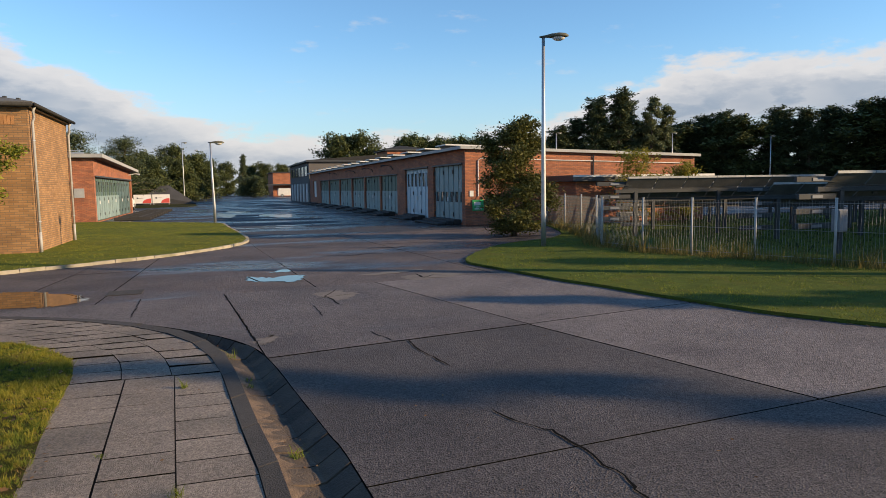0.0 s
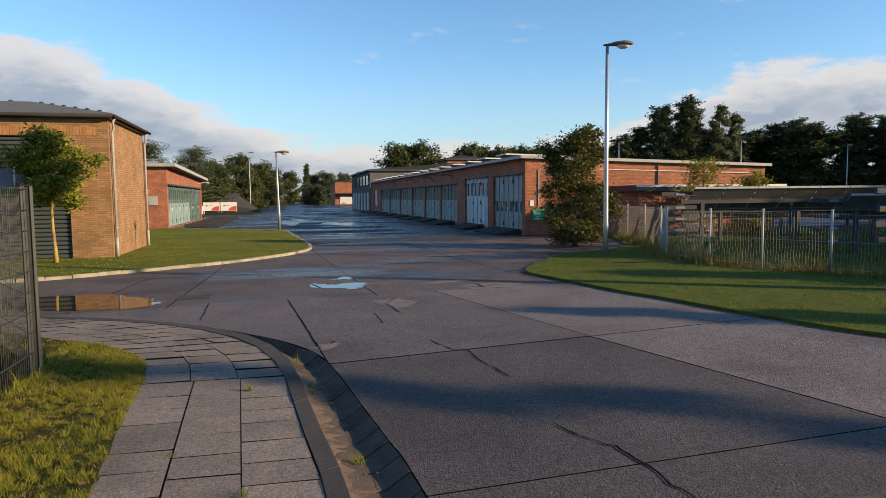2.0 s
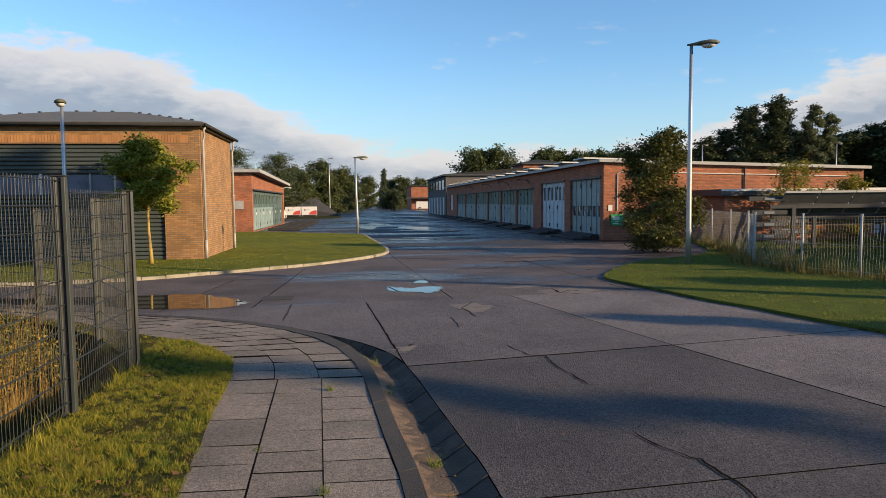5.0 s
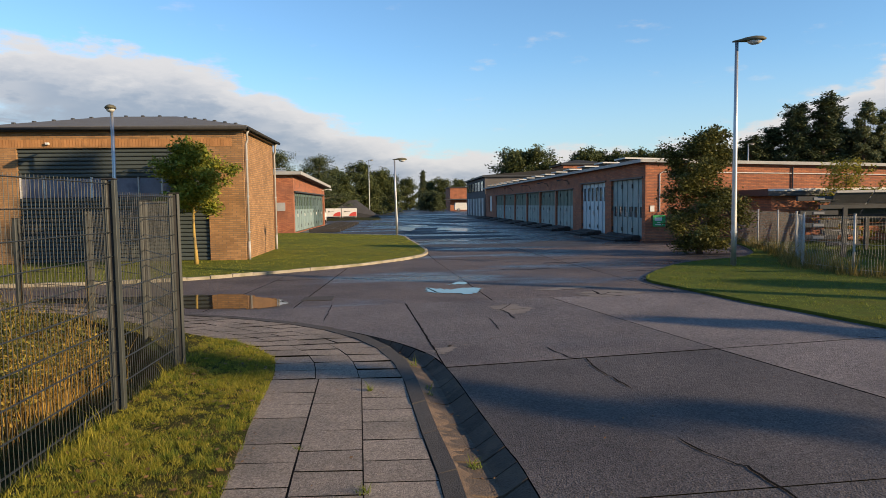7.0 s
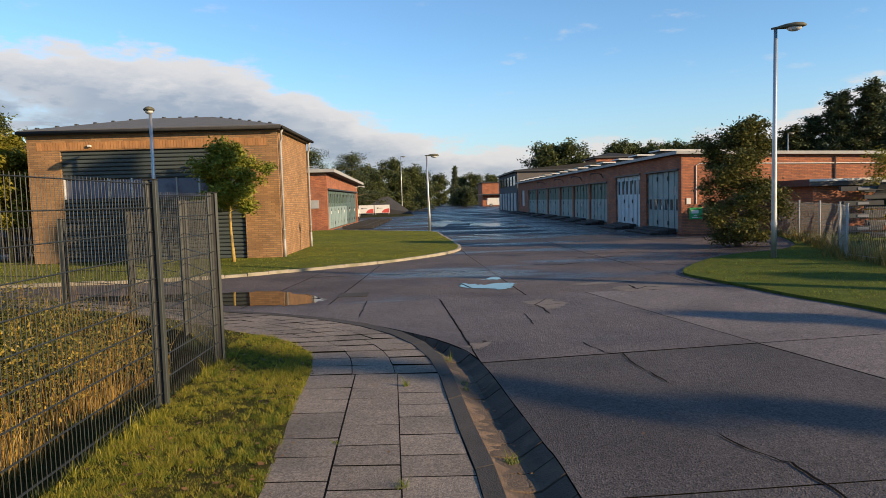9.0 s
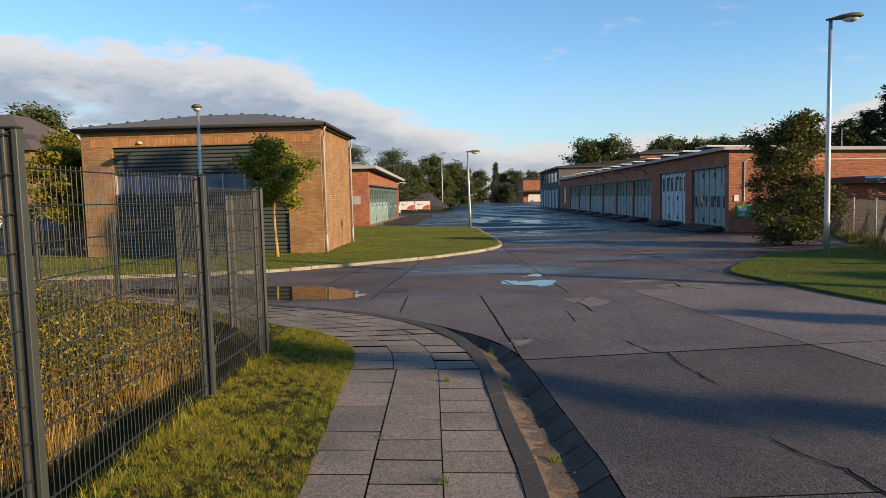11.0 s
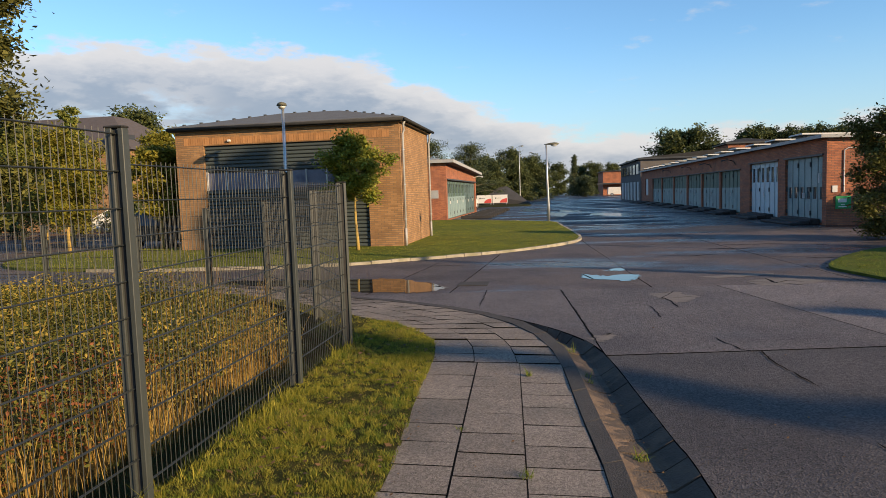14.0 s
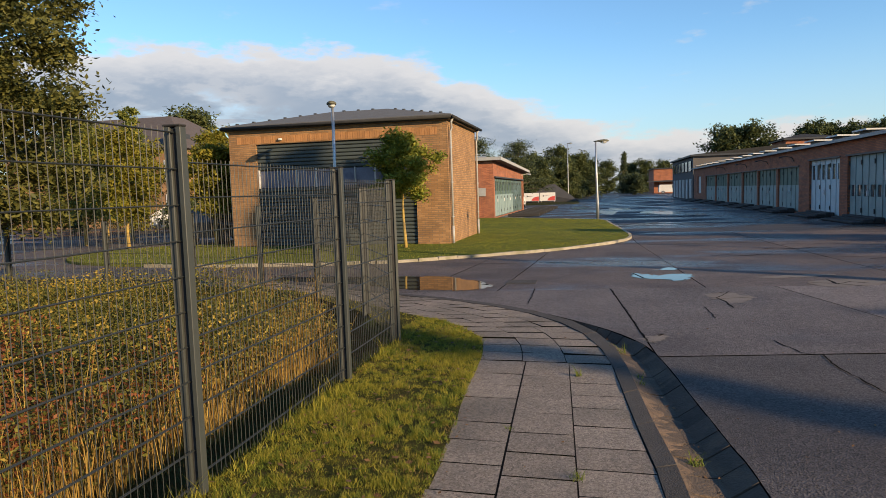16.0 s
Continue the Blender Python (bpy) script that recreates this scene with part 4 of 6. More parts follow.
FAR_C.scale = (0.95, 0.95, 0.95)
FAR_E = tree("far_tree", "tall grey-green poplar rising above the wood", 46.3, 70, 12.6, 0.8, 1.7, M_LEAF_P, M_BARK, 13000, 0.15, 58, "bush", 0.25, group="poplars behind the site", simple=True)
copy_thing(FAR_E, pose(48.6, 70.5, 0, 0, 0, 40)).scale = (0.9, 0.9, 0.93)
rng = random.Random(77)
for x, y, k in ((41.2, 73, 1.0), (42.6, 71.6, 1.08), (44.0, 73, 0.98), (37.6, 73, 0.82), (35.5, 74, 0.72)):
    copy_thing(FAR_B, pose(x, y, 0, 0, 0, x * 50)).scale = (1.35, 1.35, k)
# the dark wood curves round behind the solar tables
for i in range(34):
    f = i / 33
    x = 48 + 15 * min(1, f * 1.7) + 13 * max(0, f * 1.7 - 0.7)
    y = 75 - 13 * min(1, f * 1.3) - 14 * max(0, f * 1.3 - 0.6)
    h = (0.80 + 0.16 * f) * rng.uniform(0.86, 1.06)
    w = rng.uniform(1.1, 1.45)
    copy_thing(FAR_B if rng.random() < 0.8 else FAR_A, pose(x + rng.uniform(-1, 1), y + rng.uniform(-1.5, 2.5), 0, 0, 0, rng.uniform(0, 360))).scale = (w, w, h)
for i in range(16):
    h = rng.uniform(0.80, 0.89)
    copy_thing(FAR_A, pose(31.2 + i * 2.3 + rng.uniform(-0.6, 0.6), 118 + rng.uniform(-3, 3), 0, 0, 0, rng.uniform(0, 360))).scale = (h, h, h)
for x, y, h in ((-7.3, 125, 0.84), (-5.2, 140, 0.78), (-12.0, 100, 0.66), (-19, 98, 0.7), (-8.6, 112, 0.7), (-14.5, 112, 0.8), (-25, 100, 0.85), (-0.6, 200, 0.97), (6.5, 214, 0.95), (11.2, 210, 1.0), (16.4, 212, 0.97), (22, 215, 0.97), (-6, 210, 0.9), (16.4, 112, 1.1), (20.3, 113, 1.12)):
    copy_thing(FAR_C, pose(x, y, -1.5 * h, 0, 0, rng.uniform(0, 360))).scale = (h * 1.15, h * 1.15, h * 1.15)
copy_thing(FAR_B, pose(3.5, 190, 0)).scale = (0.75, 0.75, 0.93)
tree("yard_bush", "wide dark bush in the middle of the yard", 4.0, 146, 4.1, 0.1, 3.2, M_NEEDLE, M_BARK, 12000, 0.17, 61, "bush", 0.12, "bush", simple=True)
copy_thing(FAR_C, pose(-42.4, 60, 0, 0, 0, 60)).scale = (1.05, 1.05, 1.12)


# ---- mesh fence ----
FENCE = [((-6.19, -5.4), 2.06), ((-6.19, -3.0), 2.06), ((-6.19, -0.6), 2.06), ((-6.19, 1.8), 2.06), ((-6.19, 4.22), 1.90), ((-6.19, 6.58), 1.81), ((-6.19, 8.17), 1.75), ((-7.13, 9.85), 1.62), ((-8.47, 11.26), 1.52), ((-9.9, 12.0), 1.42), ((-11.4, 12.2), 1.3), ((-13.4, 12.3), 1.2), ((-15.8, 12.35), 1.2), ((-18.2, 12.4), 1.2)]


def mesh_fence():
    F = thing("mesh_fence", "anthracite double-wire mesh fence with flat-bar posts", "fence")
    for i, ((p, top), (q, _)) in enumerate(zip(FENCE, FENCE[1:])):
        a, b = Vector((*p, 0)), Vector((*q, 0))
        d = (b - a).normalized()
        n = Vector((-d.y, d.x, 0))
        ln = (b - a).length
        bm = bmesh.new()
        k = int(ln / 0.05)
        for j in range(1, k):
            c = a + d * (ln * j / k)
            tube(bm, [c + Vector((0, 0, 0.03)), c + Vector((0, 0, top + 0.025))], 0.0025, 4, cap=False)
        z = top
        while z > 0.04:
            for s in (-0.006, 0.006):
                tube(bm, [a + n * s + Vector((0, 0, z)), b + n * s + Vector((0, 0, z))], 0.0038, 4, cap=False)
            z -= 0.2
        part("mesh_panel", bm, M_FENCE_WIRE, F)
    tops = [FENCE[0][1]] + [max(a[1], b[1]) for a, b in zip(FENCE, FENCE[1:])]
    for ((x, y), _), top, nxt in zip(FENCE, tops, FENCE[1:] + FENCE[-2:-1]):
        d = (Vector((*nxt[0], 0)) - Vector((x, y, 0))).normalized()
        ang = math.atan2(d.y, d.x)
        post = part("post", boxes((-0.03, 0.014, -0.1, 0.03, 0.056, top + 0.03), bev=0.004), M_FENCE, F)
        part("spacer", boxes((-0.012, -0.022, 0.0, 0.012, 0.014, top + 0.02)), M_TAR, post)
        part("clamp_bar", boxes((-0.028, -0.052, 0.0, 0.028, -0.022, top + 0.03), bev=0.003), M_FENCE, post)
        part("cap", boxes((-0.034, -0.056, top + 0.031, 0.034, 0.060, top + 0.044), bev=0.006), M_TAR, post)
        post.location, post.rotation_euler = (x, y, 0), (0, 0, ang)
        z = 0.2
        while z < top:
            part("bolt", tube(bmesh.new(), [(0.02, -0.016, z), (0.034, -0.016, z)], 0.008, 6), M_STEEL, post)
            z += 0.4


mesh_fence()


# ---- pale wire fence by the lawn ----
def wire_fence():
    F = thing("wire_fence", "pale wavy-wire fence with light steel posts", "fence")
    P = [(9.5, 26.2), (8.9, 23.6), (8.2, 21.2), (7.2, 18.6), (6.05, 16.45), (6.04, 14.63), (6.53, 13.47), (7.09, 12.15), (7.69, 10.72), (8.26, 9.4), (8.85, 8.0), (9.45, 6.6)]
    for a, b in zip(P, P[1:]):
        A, B = Vector((*a, 0)), Vector((*b, 0))
        ln = (B - A).length
        d = (B - A) / ln
        n = Vector((-d.y, d.x, 0))
        bm = bmesh.new()
        k = int(ln / 0.06)
        for j in range(1, k):
            c = A + d * (ln * j / k)
            tube(bm, [c + n * (0.015 * (-1) ** m) + Vector((0, 0, 0.05 + 0.25 * m)) for m in range(6)], 0.0022, 3, cap=False)
        for z in (0.15, 0.7, 1.25):
            tube(bm, [A + Vector((0, 0, z)), B + Vector((0, 0, z))], 0.004, 4, cap=False)
        part("wire_panel", bm, M_WIRE, F)
    for x, y in P:
        post = part("post", tube(bmesh.new(), [(x, y, 0), (x, y, 1.34)], 0.025, 8), M_POST, F, smooth=True)
        part("cap", tube(bmesh.new(), [(x, y, 1.34), (x, y, 1.36)], 0.029, 8), M_STEEL, post)


wire_fence()


# ---- solar tables behind the wire fence, seen from their backs ----
M_PANEL = mat("panel_back", (0.125, 0.122, 0.115), 0.8, 0.25, 3, spec=0.2)
M_RAIL = mat("dull_rail", (0.045, 0.048, 0.05), 0.7, 0.25, 4, spec=0.3)
M_LABEL = mat("pale_label", (0.16, 0.17, 0.19), 0.6, 0.1, 5)


def solar_table(x, y, turn, n, w, z_hi, z_lo, label):
    """A row of tilted modules on posts; its high edge is on the near side."""
    S = thing("solar_table", label, "solar table", "solar tables", at=(x, y, 0))
    S.rotation_euler = (0, 0, radians(turn))
    depth = 0.62
    for i in range(n):
        a, b = i * w + 0.022, (i + 1) * w - 0.022
        for k, (f0, f1) in enumerate(((0.0, 0.485), (0.515, 1.0))):
            bm = bmesh.new()
            q = []
            for t in (0.0, 0.04):
                for px, f in ((a, f0), (b, f0), (b, f1), (a, f1)):
                    q.append(bm.verts.new((px, depth * f, z_hi + (z_lo - z_hi) * f + t)))
            for r in ((3, 2, 1, 0), (4, 5, 6, 7), (0, 1, 5, 4), (1, 2, 6, 5), (2, 3, 7, 6), (3, 0, 4, 7)):
                bm.faces.new([q[j] for j in r])
            m = part("module", bm, M_PANEL, S)
            if k == 0:
                bm = boxes((a - 0.012, -0.012, z_hi - 0.012, b + 0.012, 0.014, z_hi + 0.05))
                part("edge_frame", bm, M_FASCIA, m)
            else:
                part("junction_box", boxes(((a + b) / 2 - 0.08, depth * 0.78, z_hi + (z_lo - z_hi) * 0.8 - 0.05, (a + b) / 2 + 0.08, depth * 0.84, z_hi + (z_lo - z_hi) * 0.8)), M_DARK, m)
    mid = z_hi + (z_lo - z_hi) * 0.5
    part("beam", boxes((-0.3, depth * 0.40, mid - 0.15, n * w + 0.1, depth * 0.52, mid - 0.03), bev=0.01), M_RAIL, S)
    part("purlin", boxes((-0.1, depth * 0.93, z_lo - 0.10, n * w, depth * 0.98, z_lo - 0.01)), M_RAIL, S)
    k = 0
    while 0.35 + k * 3.0 < n * w:
        px = 0.35 + k * 3.0
        part("post", boxes((px, depth * 0.38, 0, px + 0.13, depth * 0.52, mid - 0.1), bev=0.01), M_RAIL, S)
        k += 1
    for j, z in enumerate((mid + 0.08, mid - 0.32, mid - 0.66, mid - 1.0)):
        r = part("end_rail", boxes((-0.95 + 0.08 * (j % 2), 0.2, z, 0.2, 0.3, z + 0.13), bev=0.01), M_RAIL, S)
        part("label_plate", boxes((-0.5, 0.185, z + 0.03, -0.2, 0.197, z + 0.10)), M_LABEL, r)
    return S


solar_table(8.25, 18.5, -4.0, 7, 1.05, 1.86, 1.24, "dark solar panel table on posts behind the wire fence")
solar_table(9.75, 12.5, -3.0, 11, 1.12, 1.87, 1.30, "long solar panel table on posts near the road")
solar_table(11.0, 15.6, -3.5, 13, 1.05, 1.62, 1.05, "dark solar panel table on posts in the middle row")
solar_table(10.6, 20.8, -3.5, 15, 1.05, 1.5, 0.9, "dark solar panel table on posts in the back row")
solar_table(16.5, 17.9, -4.0, 9, 1.05, 1.84, 1.24, "dark solar panel table on posts in the second row")
solar_table(12.0, 23.2, -3.0, 14, 1.05, 1.70, 1.25, "dark solar panel table on posts before the trees")
cab = thing("switch_cabinet", "pale grey switch cabinet on a post by the solar tables", "cabinet", at=(9.5, 12.2, 0))
part("housing", boxes((-0.13, -0.1, 0.55, 0.15, 0.1, 1.05), bev=0.012), M_LABEL, cab)
part("door", boxes((-0.11, -0.112, 0.58, 0.13, -0.102, 1.02), bev=0.004), M_LABEL, cab)
part("stand", boxes((-0.04, -0.04, 0, 0.06, 0.04, 0.56)), M_RAIL, cab)


# ---- van and banners in the yard ----
def van():
    V = thing("van", "white delivery van parked in the yard", "van", at=(11.2, 146, 0))
    bm = bmesh.new()
    side = [(-2.3, 0.35), (2.2, 0.35), (2.3, 0.9), (1.5, 1.15), (0.9, 1.85), (-2.2, 1.9), (-2.35, 1.0)]
    a = [bm.verts.new((x, -0.9, z)) for x, z in side]
    b = [bm.verts.new((x, 0.9, z)) for x, z in side]
    bm.faces.new(a), bm.faces.new(b[::-1])
    for i in range(len(side)):
        j = (i + 1) % len(side)
        bm.faces.new((a[i], b[i], b[j], a[j]))
    part("body", bm, M_WHITE, V)
    part("window", boxes((0.3, -0.93, 1.15, 1.15, -0.905, 1.7)), M_GLASS, V)
    for x in (-1.5, 1.5):
        w = part("wheel", tube(bmesh.new(), [(x, -0.95, 0.33), (x, -0.72, 0.33)], 0.33, 14), M_DARK, V)
        part("rim", tube(bmesh.new(), [(x, -0.96, 0.33), (x, -0.94, 0.33)], 0.19, 12), M_STEEL, w)


van()

# ---- road slabs ----
road = tagged(new("road"), "worn concrete slab road with open joints and cracks", "road", kind="structure")
L3 = [(2.2, -8), (1.45, 1.0), (0.72, 4.25), (0.34, 6.04), (-0.19, 8.12), (-1.12, 12.55)]


def on(line, y):
    for (xa, ya), (xb, yb) in zip(line, line[1:]):
        if y <= yb:
            return xa + (xb - xa) * (y - ya) / (yb - ya)
    return line[-1][0]


def row_y(k, x):
    base, tilt = k
    return base + tilt * x


R_NEAR = [(-7.0, 0.03), (-2.6, 0.04), (1.1, 0.05), (4.67, 0.07), (8.2, 0.155), (12.68, 0.12)]
L1 = [(-3.30, 7.0), (-3.44, 8.81), (-3.55, 10.37), (-3.71, 12.3)]
slabs = []


def dirty_sides(ob):
    """Joint faces carry the dirt of the joint."""
    ob.data.materials.append(M_CRACK)
    for f in ob.data.polygons:
        if f.normal.z < 0.6:
            f.material_index = 1
    return ob


def cross(line, k):
    """Where a joint line meets a cross joint."""
    y = k[0]
    for _ in range(8):
        y = row_y(k, on(line, y))
    return (on(line, y), y)


def add_cell(q):
    c = (sum(p[0] for p in q) / 4, sum(p[1] for p in q) / 4)
    q = [(c[0] + (x - c[0]) * (1 - 0.016 / max(0.5, abs(x - c[0]) * 2)), c[1] + (y - c[1]) * (1 - 0.018 / max(0.5, abs(y - c[1]) * 2))) for x, y in q]
    poly = clip_quad(ROAD_POLY, q)
    if len(poly) > 2:
        slabs.append((c, poly))


def shift(line, dx):
    return [(x + dx, y) for x, y in line]


for lo, hi in zip(R_NEAR, R_NEAR[1:]):
    lines = [shift(L3, -9.5), L3, shift(L3, 4.6), shift(L3, 9.2), shift(L3, 13.8)]
    if hi[0] > 12:
        lines.insert(1, L1)
    for a, b in zip(lines, lines[1:]):
        add_cell([cross(a, lo), cross(b, lo), cross(b, hi), cross(a, hi)])
L2 = [(-2.16, 12.0), (-2.82, 23.1), (-3.0, 40), (-3.0, 90)]
LANE_A = [(-5.57, 12.0), (-5.19, 18.5), (-4.95, 23.1), (-6.2, 40), (-6.2, 90)]
LANE_B = [(-6.98, 12.0), (-6.48, 17.5), (-6.2, 23.1), (-9.4, 40), (-9.4, 90)]
R_FAR = [(12.68, 0.12), (16.9, 0.10), (21.2, 0.08), (25.5, 0.06), (29.8, 0.04), (34.2, 0.03)] + [(38.6 + 4.4 * i, 0.02) for i in range(12)]
for lo, hi in zip(R_FAR, R_FAR[1:]):
    lines = [shift(L2, d) for d in (-21.6, -15.6, -9.6)] + [LANE_B, LANE_A] + [shift(L2, d) for d in (0, 3.5, 7.2, 11.0, 15.0)]
    for a, b in zip(lines, lines[1:]):
        add_cell([cross(a, lo), cross(b, lo), cross(b, hi), cross(a, hi)])
for (cx, cy), poly in slabs:
    bm = bmesh.new()
    dz = random.uniform(-0.003, 0.003)
    prism(bm, poly, -0.016, dz)
    bmesh.ops.triangulate(bm, faces=[f for f in bm.faces if len(f.verts) > 4])
    dirty_sides(part("concrete_slab", bm, M_ROAD_FAR if cy > 27 else M_ROAD_PALE if 5.5 < cy < 13 and cx > 0 else M_ROAD_LEFT if 9 < cy < 13 else M_ROAD_MID if cy > 13 else M_ROAD, road))
bm = bmesh.new()
prism(bm, [(-120, 87.2), (120, 87.2), (120, 330), (-120, 330)], -0.016, 0.0)
prism(bm, [(12.2, 30), (120, 30), (120, 87.1), (12.2, 87.1)], -0.016, 0.0)
prism(bm, [(-120, 14.5), (-24.4, 14.5), (-25.4, 87.1), (-120, 87.1)], -0.016, 0.0)
part("far_paving", bm, M_ROAD_FAR, road)


# ---- pavement slabs, kerb, gutter ----
def at_len(line, s):
    for a, b in zip(line, line[1:]):
        d = math.dist(a, b)
        if s <= d:
            return (a[0] + (b[0] - a[0]) * s / d, a[1] + (b[1] - a[1]) * s / d)
        s -= d
    return line[-1]


def length(line):
    return sum(math.dist(a, b) for a, b in zip(line, line[1:]))


pave = tagged(new("pavement"), "footpath of grey concrete slabs with mossy joints", "pavement", kind="structure")


def flag(q, z, parent, material, name="paving_slab", gap=0.006, thick=0.05, tilt=0.0):
    c = np.mean(np.array(q), axis=0)
    bm = bmesh.new()
    q2 = [tuple(c + (np.array(p) - c) * (1 - gap / max(0.1, np.linalg.norm(np.array(p) - c)))) for p in q]
    lo = [bm.verts.new((*p, z - thick)) for p in q]
    hi = [bm.verts.new((*p, z - 0.004 + random.uniform(-tilt, tilt))) for p in q2]
    c2 = [tuple(c + (np.array(p) - c) * (1 - (gap + 0.003) / max(0.1, np.linalg.norm(np.array(p) - c)))) for p in q]
    tp = [bm.verts.new((*p, hi[i].co.z + 0.004)) for i, p in enumerate(c2)]
    n = len(q)
    for i in range(n):
        j = (i + 1) % n
        bm.faces.new((lo[i], lo[j], hi[j], hi[i]))
        bm.faces.new((hi[i], hi[j], tp[j], tp[i]))
    bm.faces.new(tp)
    ob = part(name, bm, material, parent)
    return ob if name == "kerb_stone" else dirty_sides(ob)


PL1, PL2 = [(-4.30, 0.0), (-4.49, 4.42), (-4.54, 5.5), (-4.62, 7.41)], [(-3.86, 0.0), (-4.04, 4.45), (-4.10, 5.52), (-4.20, 7.32)]
COLS = [[(x - 0.02, y) for x, y in VERGE], PL1, PL2, KERB_IN]
JOINTS = ([4.47, 4.86, 5.26, 5.62, 6.20, 6.57, 6.93, 7.40], [4.31, 4.71, 5.08, 5.44, 5.86, 6.23, 6.56, 6.88, 7.37], [4.51, 4.87, 5.22, 5.62, 6.02, 6.34, 6.69, 7.34])
OPEN = (5.62, 4.47, 5.08, 4.71)        # joints that gape
for c in range(3):
    ys = [JOINTS[c][0] - 0.372 * k for k in range(20, 0, -1)] + JOINTS[c]
    A, B = COLS[c], COLS[c + 1]
    for y, y1 in zip(ys, ys[1:]):
        lo, hi = (0.006 if k in OPEN else random.uniform(0.001, 0.0025) for k in (y, y1))
        left, right = (0.001, 0.004, 0.001)[c], (0.003, 0.001, 0.002)[c]
        t = 0.015
        flag([(on(A, y) + left, y + lo), (on(B, y) - right, y + lo - t), (on(B, y1) - right, y1 - hi - t), (on(A, y1) + left, y1 - hi)], 0.0, pave, M_SLAB, gap=0.001, tilt=0.003)
VB = [(on(VERGE, 7.42), 7.42)] + [p for p in VERGE if p[1] > 7.5 and p[0] > -14]
KB = [(on(KERB_IN, 7.34), 7.34)] + [p for p in KERB_IN if p[1] > 7.45 and p[0] > -14]
rows = 30
for r in range(rows):
    cols = 3 if r < 5 else 4
    jog = 0.0 if r < 5 else random.uniform(-0.02, 0.02)
    for c in range(cols):
        q = []
        e = random.uniform(0.0009, 0.0016) if r < 6 else random.uniform(0.0002, 0.0009)
        for s, u in ((r / rows + e, c / cols), (r / rows + e, (c + 1) / cols), ((r + 1) / rows - e, (c + 1) / cols), ((r + 1) / rows - e, c / cols)):
            u = u + jog if 0.01 < u < 0.99 else u
            a, b = at_len(VB, s * length(VB)), at_len(KB, s * length(KB))
            q.append((a[0] + (b[0] - a[0]) * u, a[1] + (b[1] - a[1]) * u))
        flag(q, 0.0, pave, M_SLAB, gap=random.uniform(0.002, 0.005), tilt=0.006)


def strip_pieces(A, B, step, z, parent, material, name, gap, thick, tilt, limit):
    LA, LB = length(A), length(B)
    n = int(LA / step)
    for i in range(min(n, limit)):
        a0, a1 = at_len(A, LA * i / n), at_len(A, LA * (i + 1) / n)
        b0, b1 = at_len(B, LB * i / n), at_len(B, LB * (i + 1) / n)
        flag([a0, b0, b1, a1], z, parent, material, name, gap, thick, tilt)


kerb = tagged(new("kerb"), "dark weathered kerb stones beside the footpath", "kerb", kind="structure")
strip_pieces([p for p in KERB_IN if p[1] > -6.5], [p for p in KERB_OUT if p[1] > -6.5], 0.75, 0.008, kerb, M_KERB, "kerb_stone", 0.004, 0.16, 0.003, 60)
gut = tagged(new("gutter"), "sunken gutter of dark setts beside the kerb", "gutter", kind="structure")
GA = [p for p in KERB_OUT if -6.5 < p[1] < 10.0]
GB = [p for p in ROAD_EDGE if -6.5 < p[1] < 10.0]
NG = int(length(GA) / 0.27)


def across(k, f):
    """A plan point on the gutter: k along it (0 to 1), f across from kerb to road."""
    a, b = at_len(GA, length(GA) * k), at_len(GB, length(GB) * k)
    return (a[0] + (b[0] - a[0]) * f, a[1] + (b[1] - a[1]) * f)


GZ = ((0.0, -0.030), (0.45, -0.078), (0.60, -0.082), (1.0, -0.004))
for i in range(NG):
    bm = bmesh.new()
    g = 0.006 / 0.27
    dz = random.uniform(-0.005, 0.005)
    lines = []
    for k, t in (((i + g) / NG, random.uniform(-0.004, 0.004)), ((i + 1 - g) / NG, random.uniform(-0.004, 0.004))):
        lines.append([bm.verts.new((*across(k, 0.01 + 0.97 * f), z + dz + t)) for f, z in GZ])
    base = [[bm.verts.new((v.co.x, v.co.y, v.co.z - 0.04)) for v in ln] for ln in lines]
    for j in range(3):
        bm.faces.new((lines[0][j], lines[0][j + 1], lines[1][j + 1], lines[1][j]))
        for e in (0, 1):
            bm.faces.new((lines[e][j], lines[e][j + 1], base[e][j + 1], base[e][j]))
    part("gutter_sett", bm, M_SETT, gut)
bm = bmesh.new()
prev = None
for k in range(0, 255):
    u = k / 300
    w = 0.30 + 0.05 * math.sin(k * 0.15) + 0.03 * math.sin(k * 0.44) + random.uniform(-0.05, 0.05)
    row = [bm.verts.new((*across(u, 0.0), -0.020)), bm.verts.new((*across(u, w * 0.55), -0.046)), bm.verts.new((*across(u, w), -0.066))]
    if prev:
        bm.faces.new((prev[0], prev[1], row[1], row[0])), bm.faces.new((prev[1], prev[2], row[2], row[1]))
    prev = row
tagged(part("gutter_sand", bm, M_SAND), "washed-in brown sand along the kerb", "sand", kind="structure")
ik = tagged(new("island_kerb"), "pale low kerb round the lawn", "kerb", kind="structure")
IA = [p for p in ISLAND[:-1] if p[0] > -16]
for i in range(70):
    s0, s1 = i / 70 * length(IA), (i + 1) / 70 * length(IA)
    a, b = Vector(at_len(IA, s0)), Vector(at_len(IA, s1))
    d = (b - a).normalized()
    n = Vector((d.y, -d.x)) * 0.10
    flag([tuple(a), tuple(a + n), tuple(b + n), tuple(b)], 0.075 + random.uniform(-0.01, 0.01), ik, M_KERB_PALE, "kerb_stone", 0.008, 0.08, 0.006)


# ---- ramps before the gates ----
M_RAMP = mat("tarred_timber", (0.03, 0.028, 0.027), 0.85, 0.3, 4, 0.6, 25)


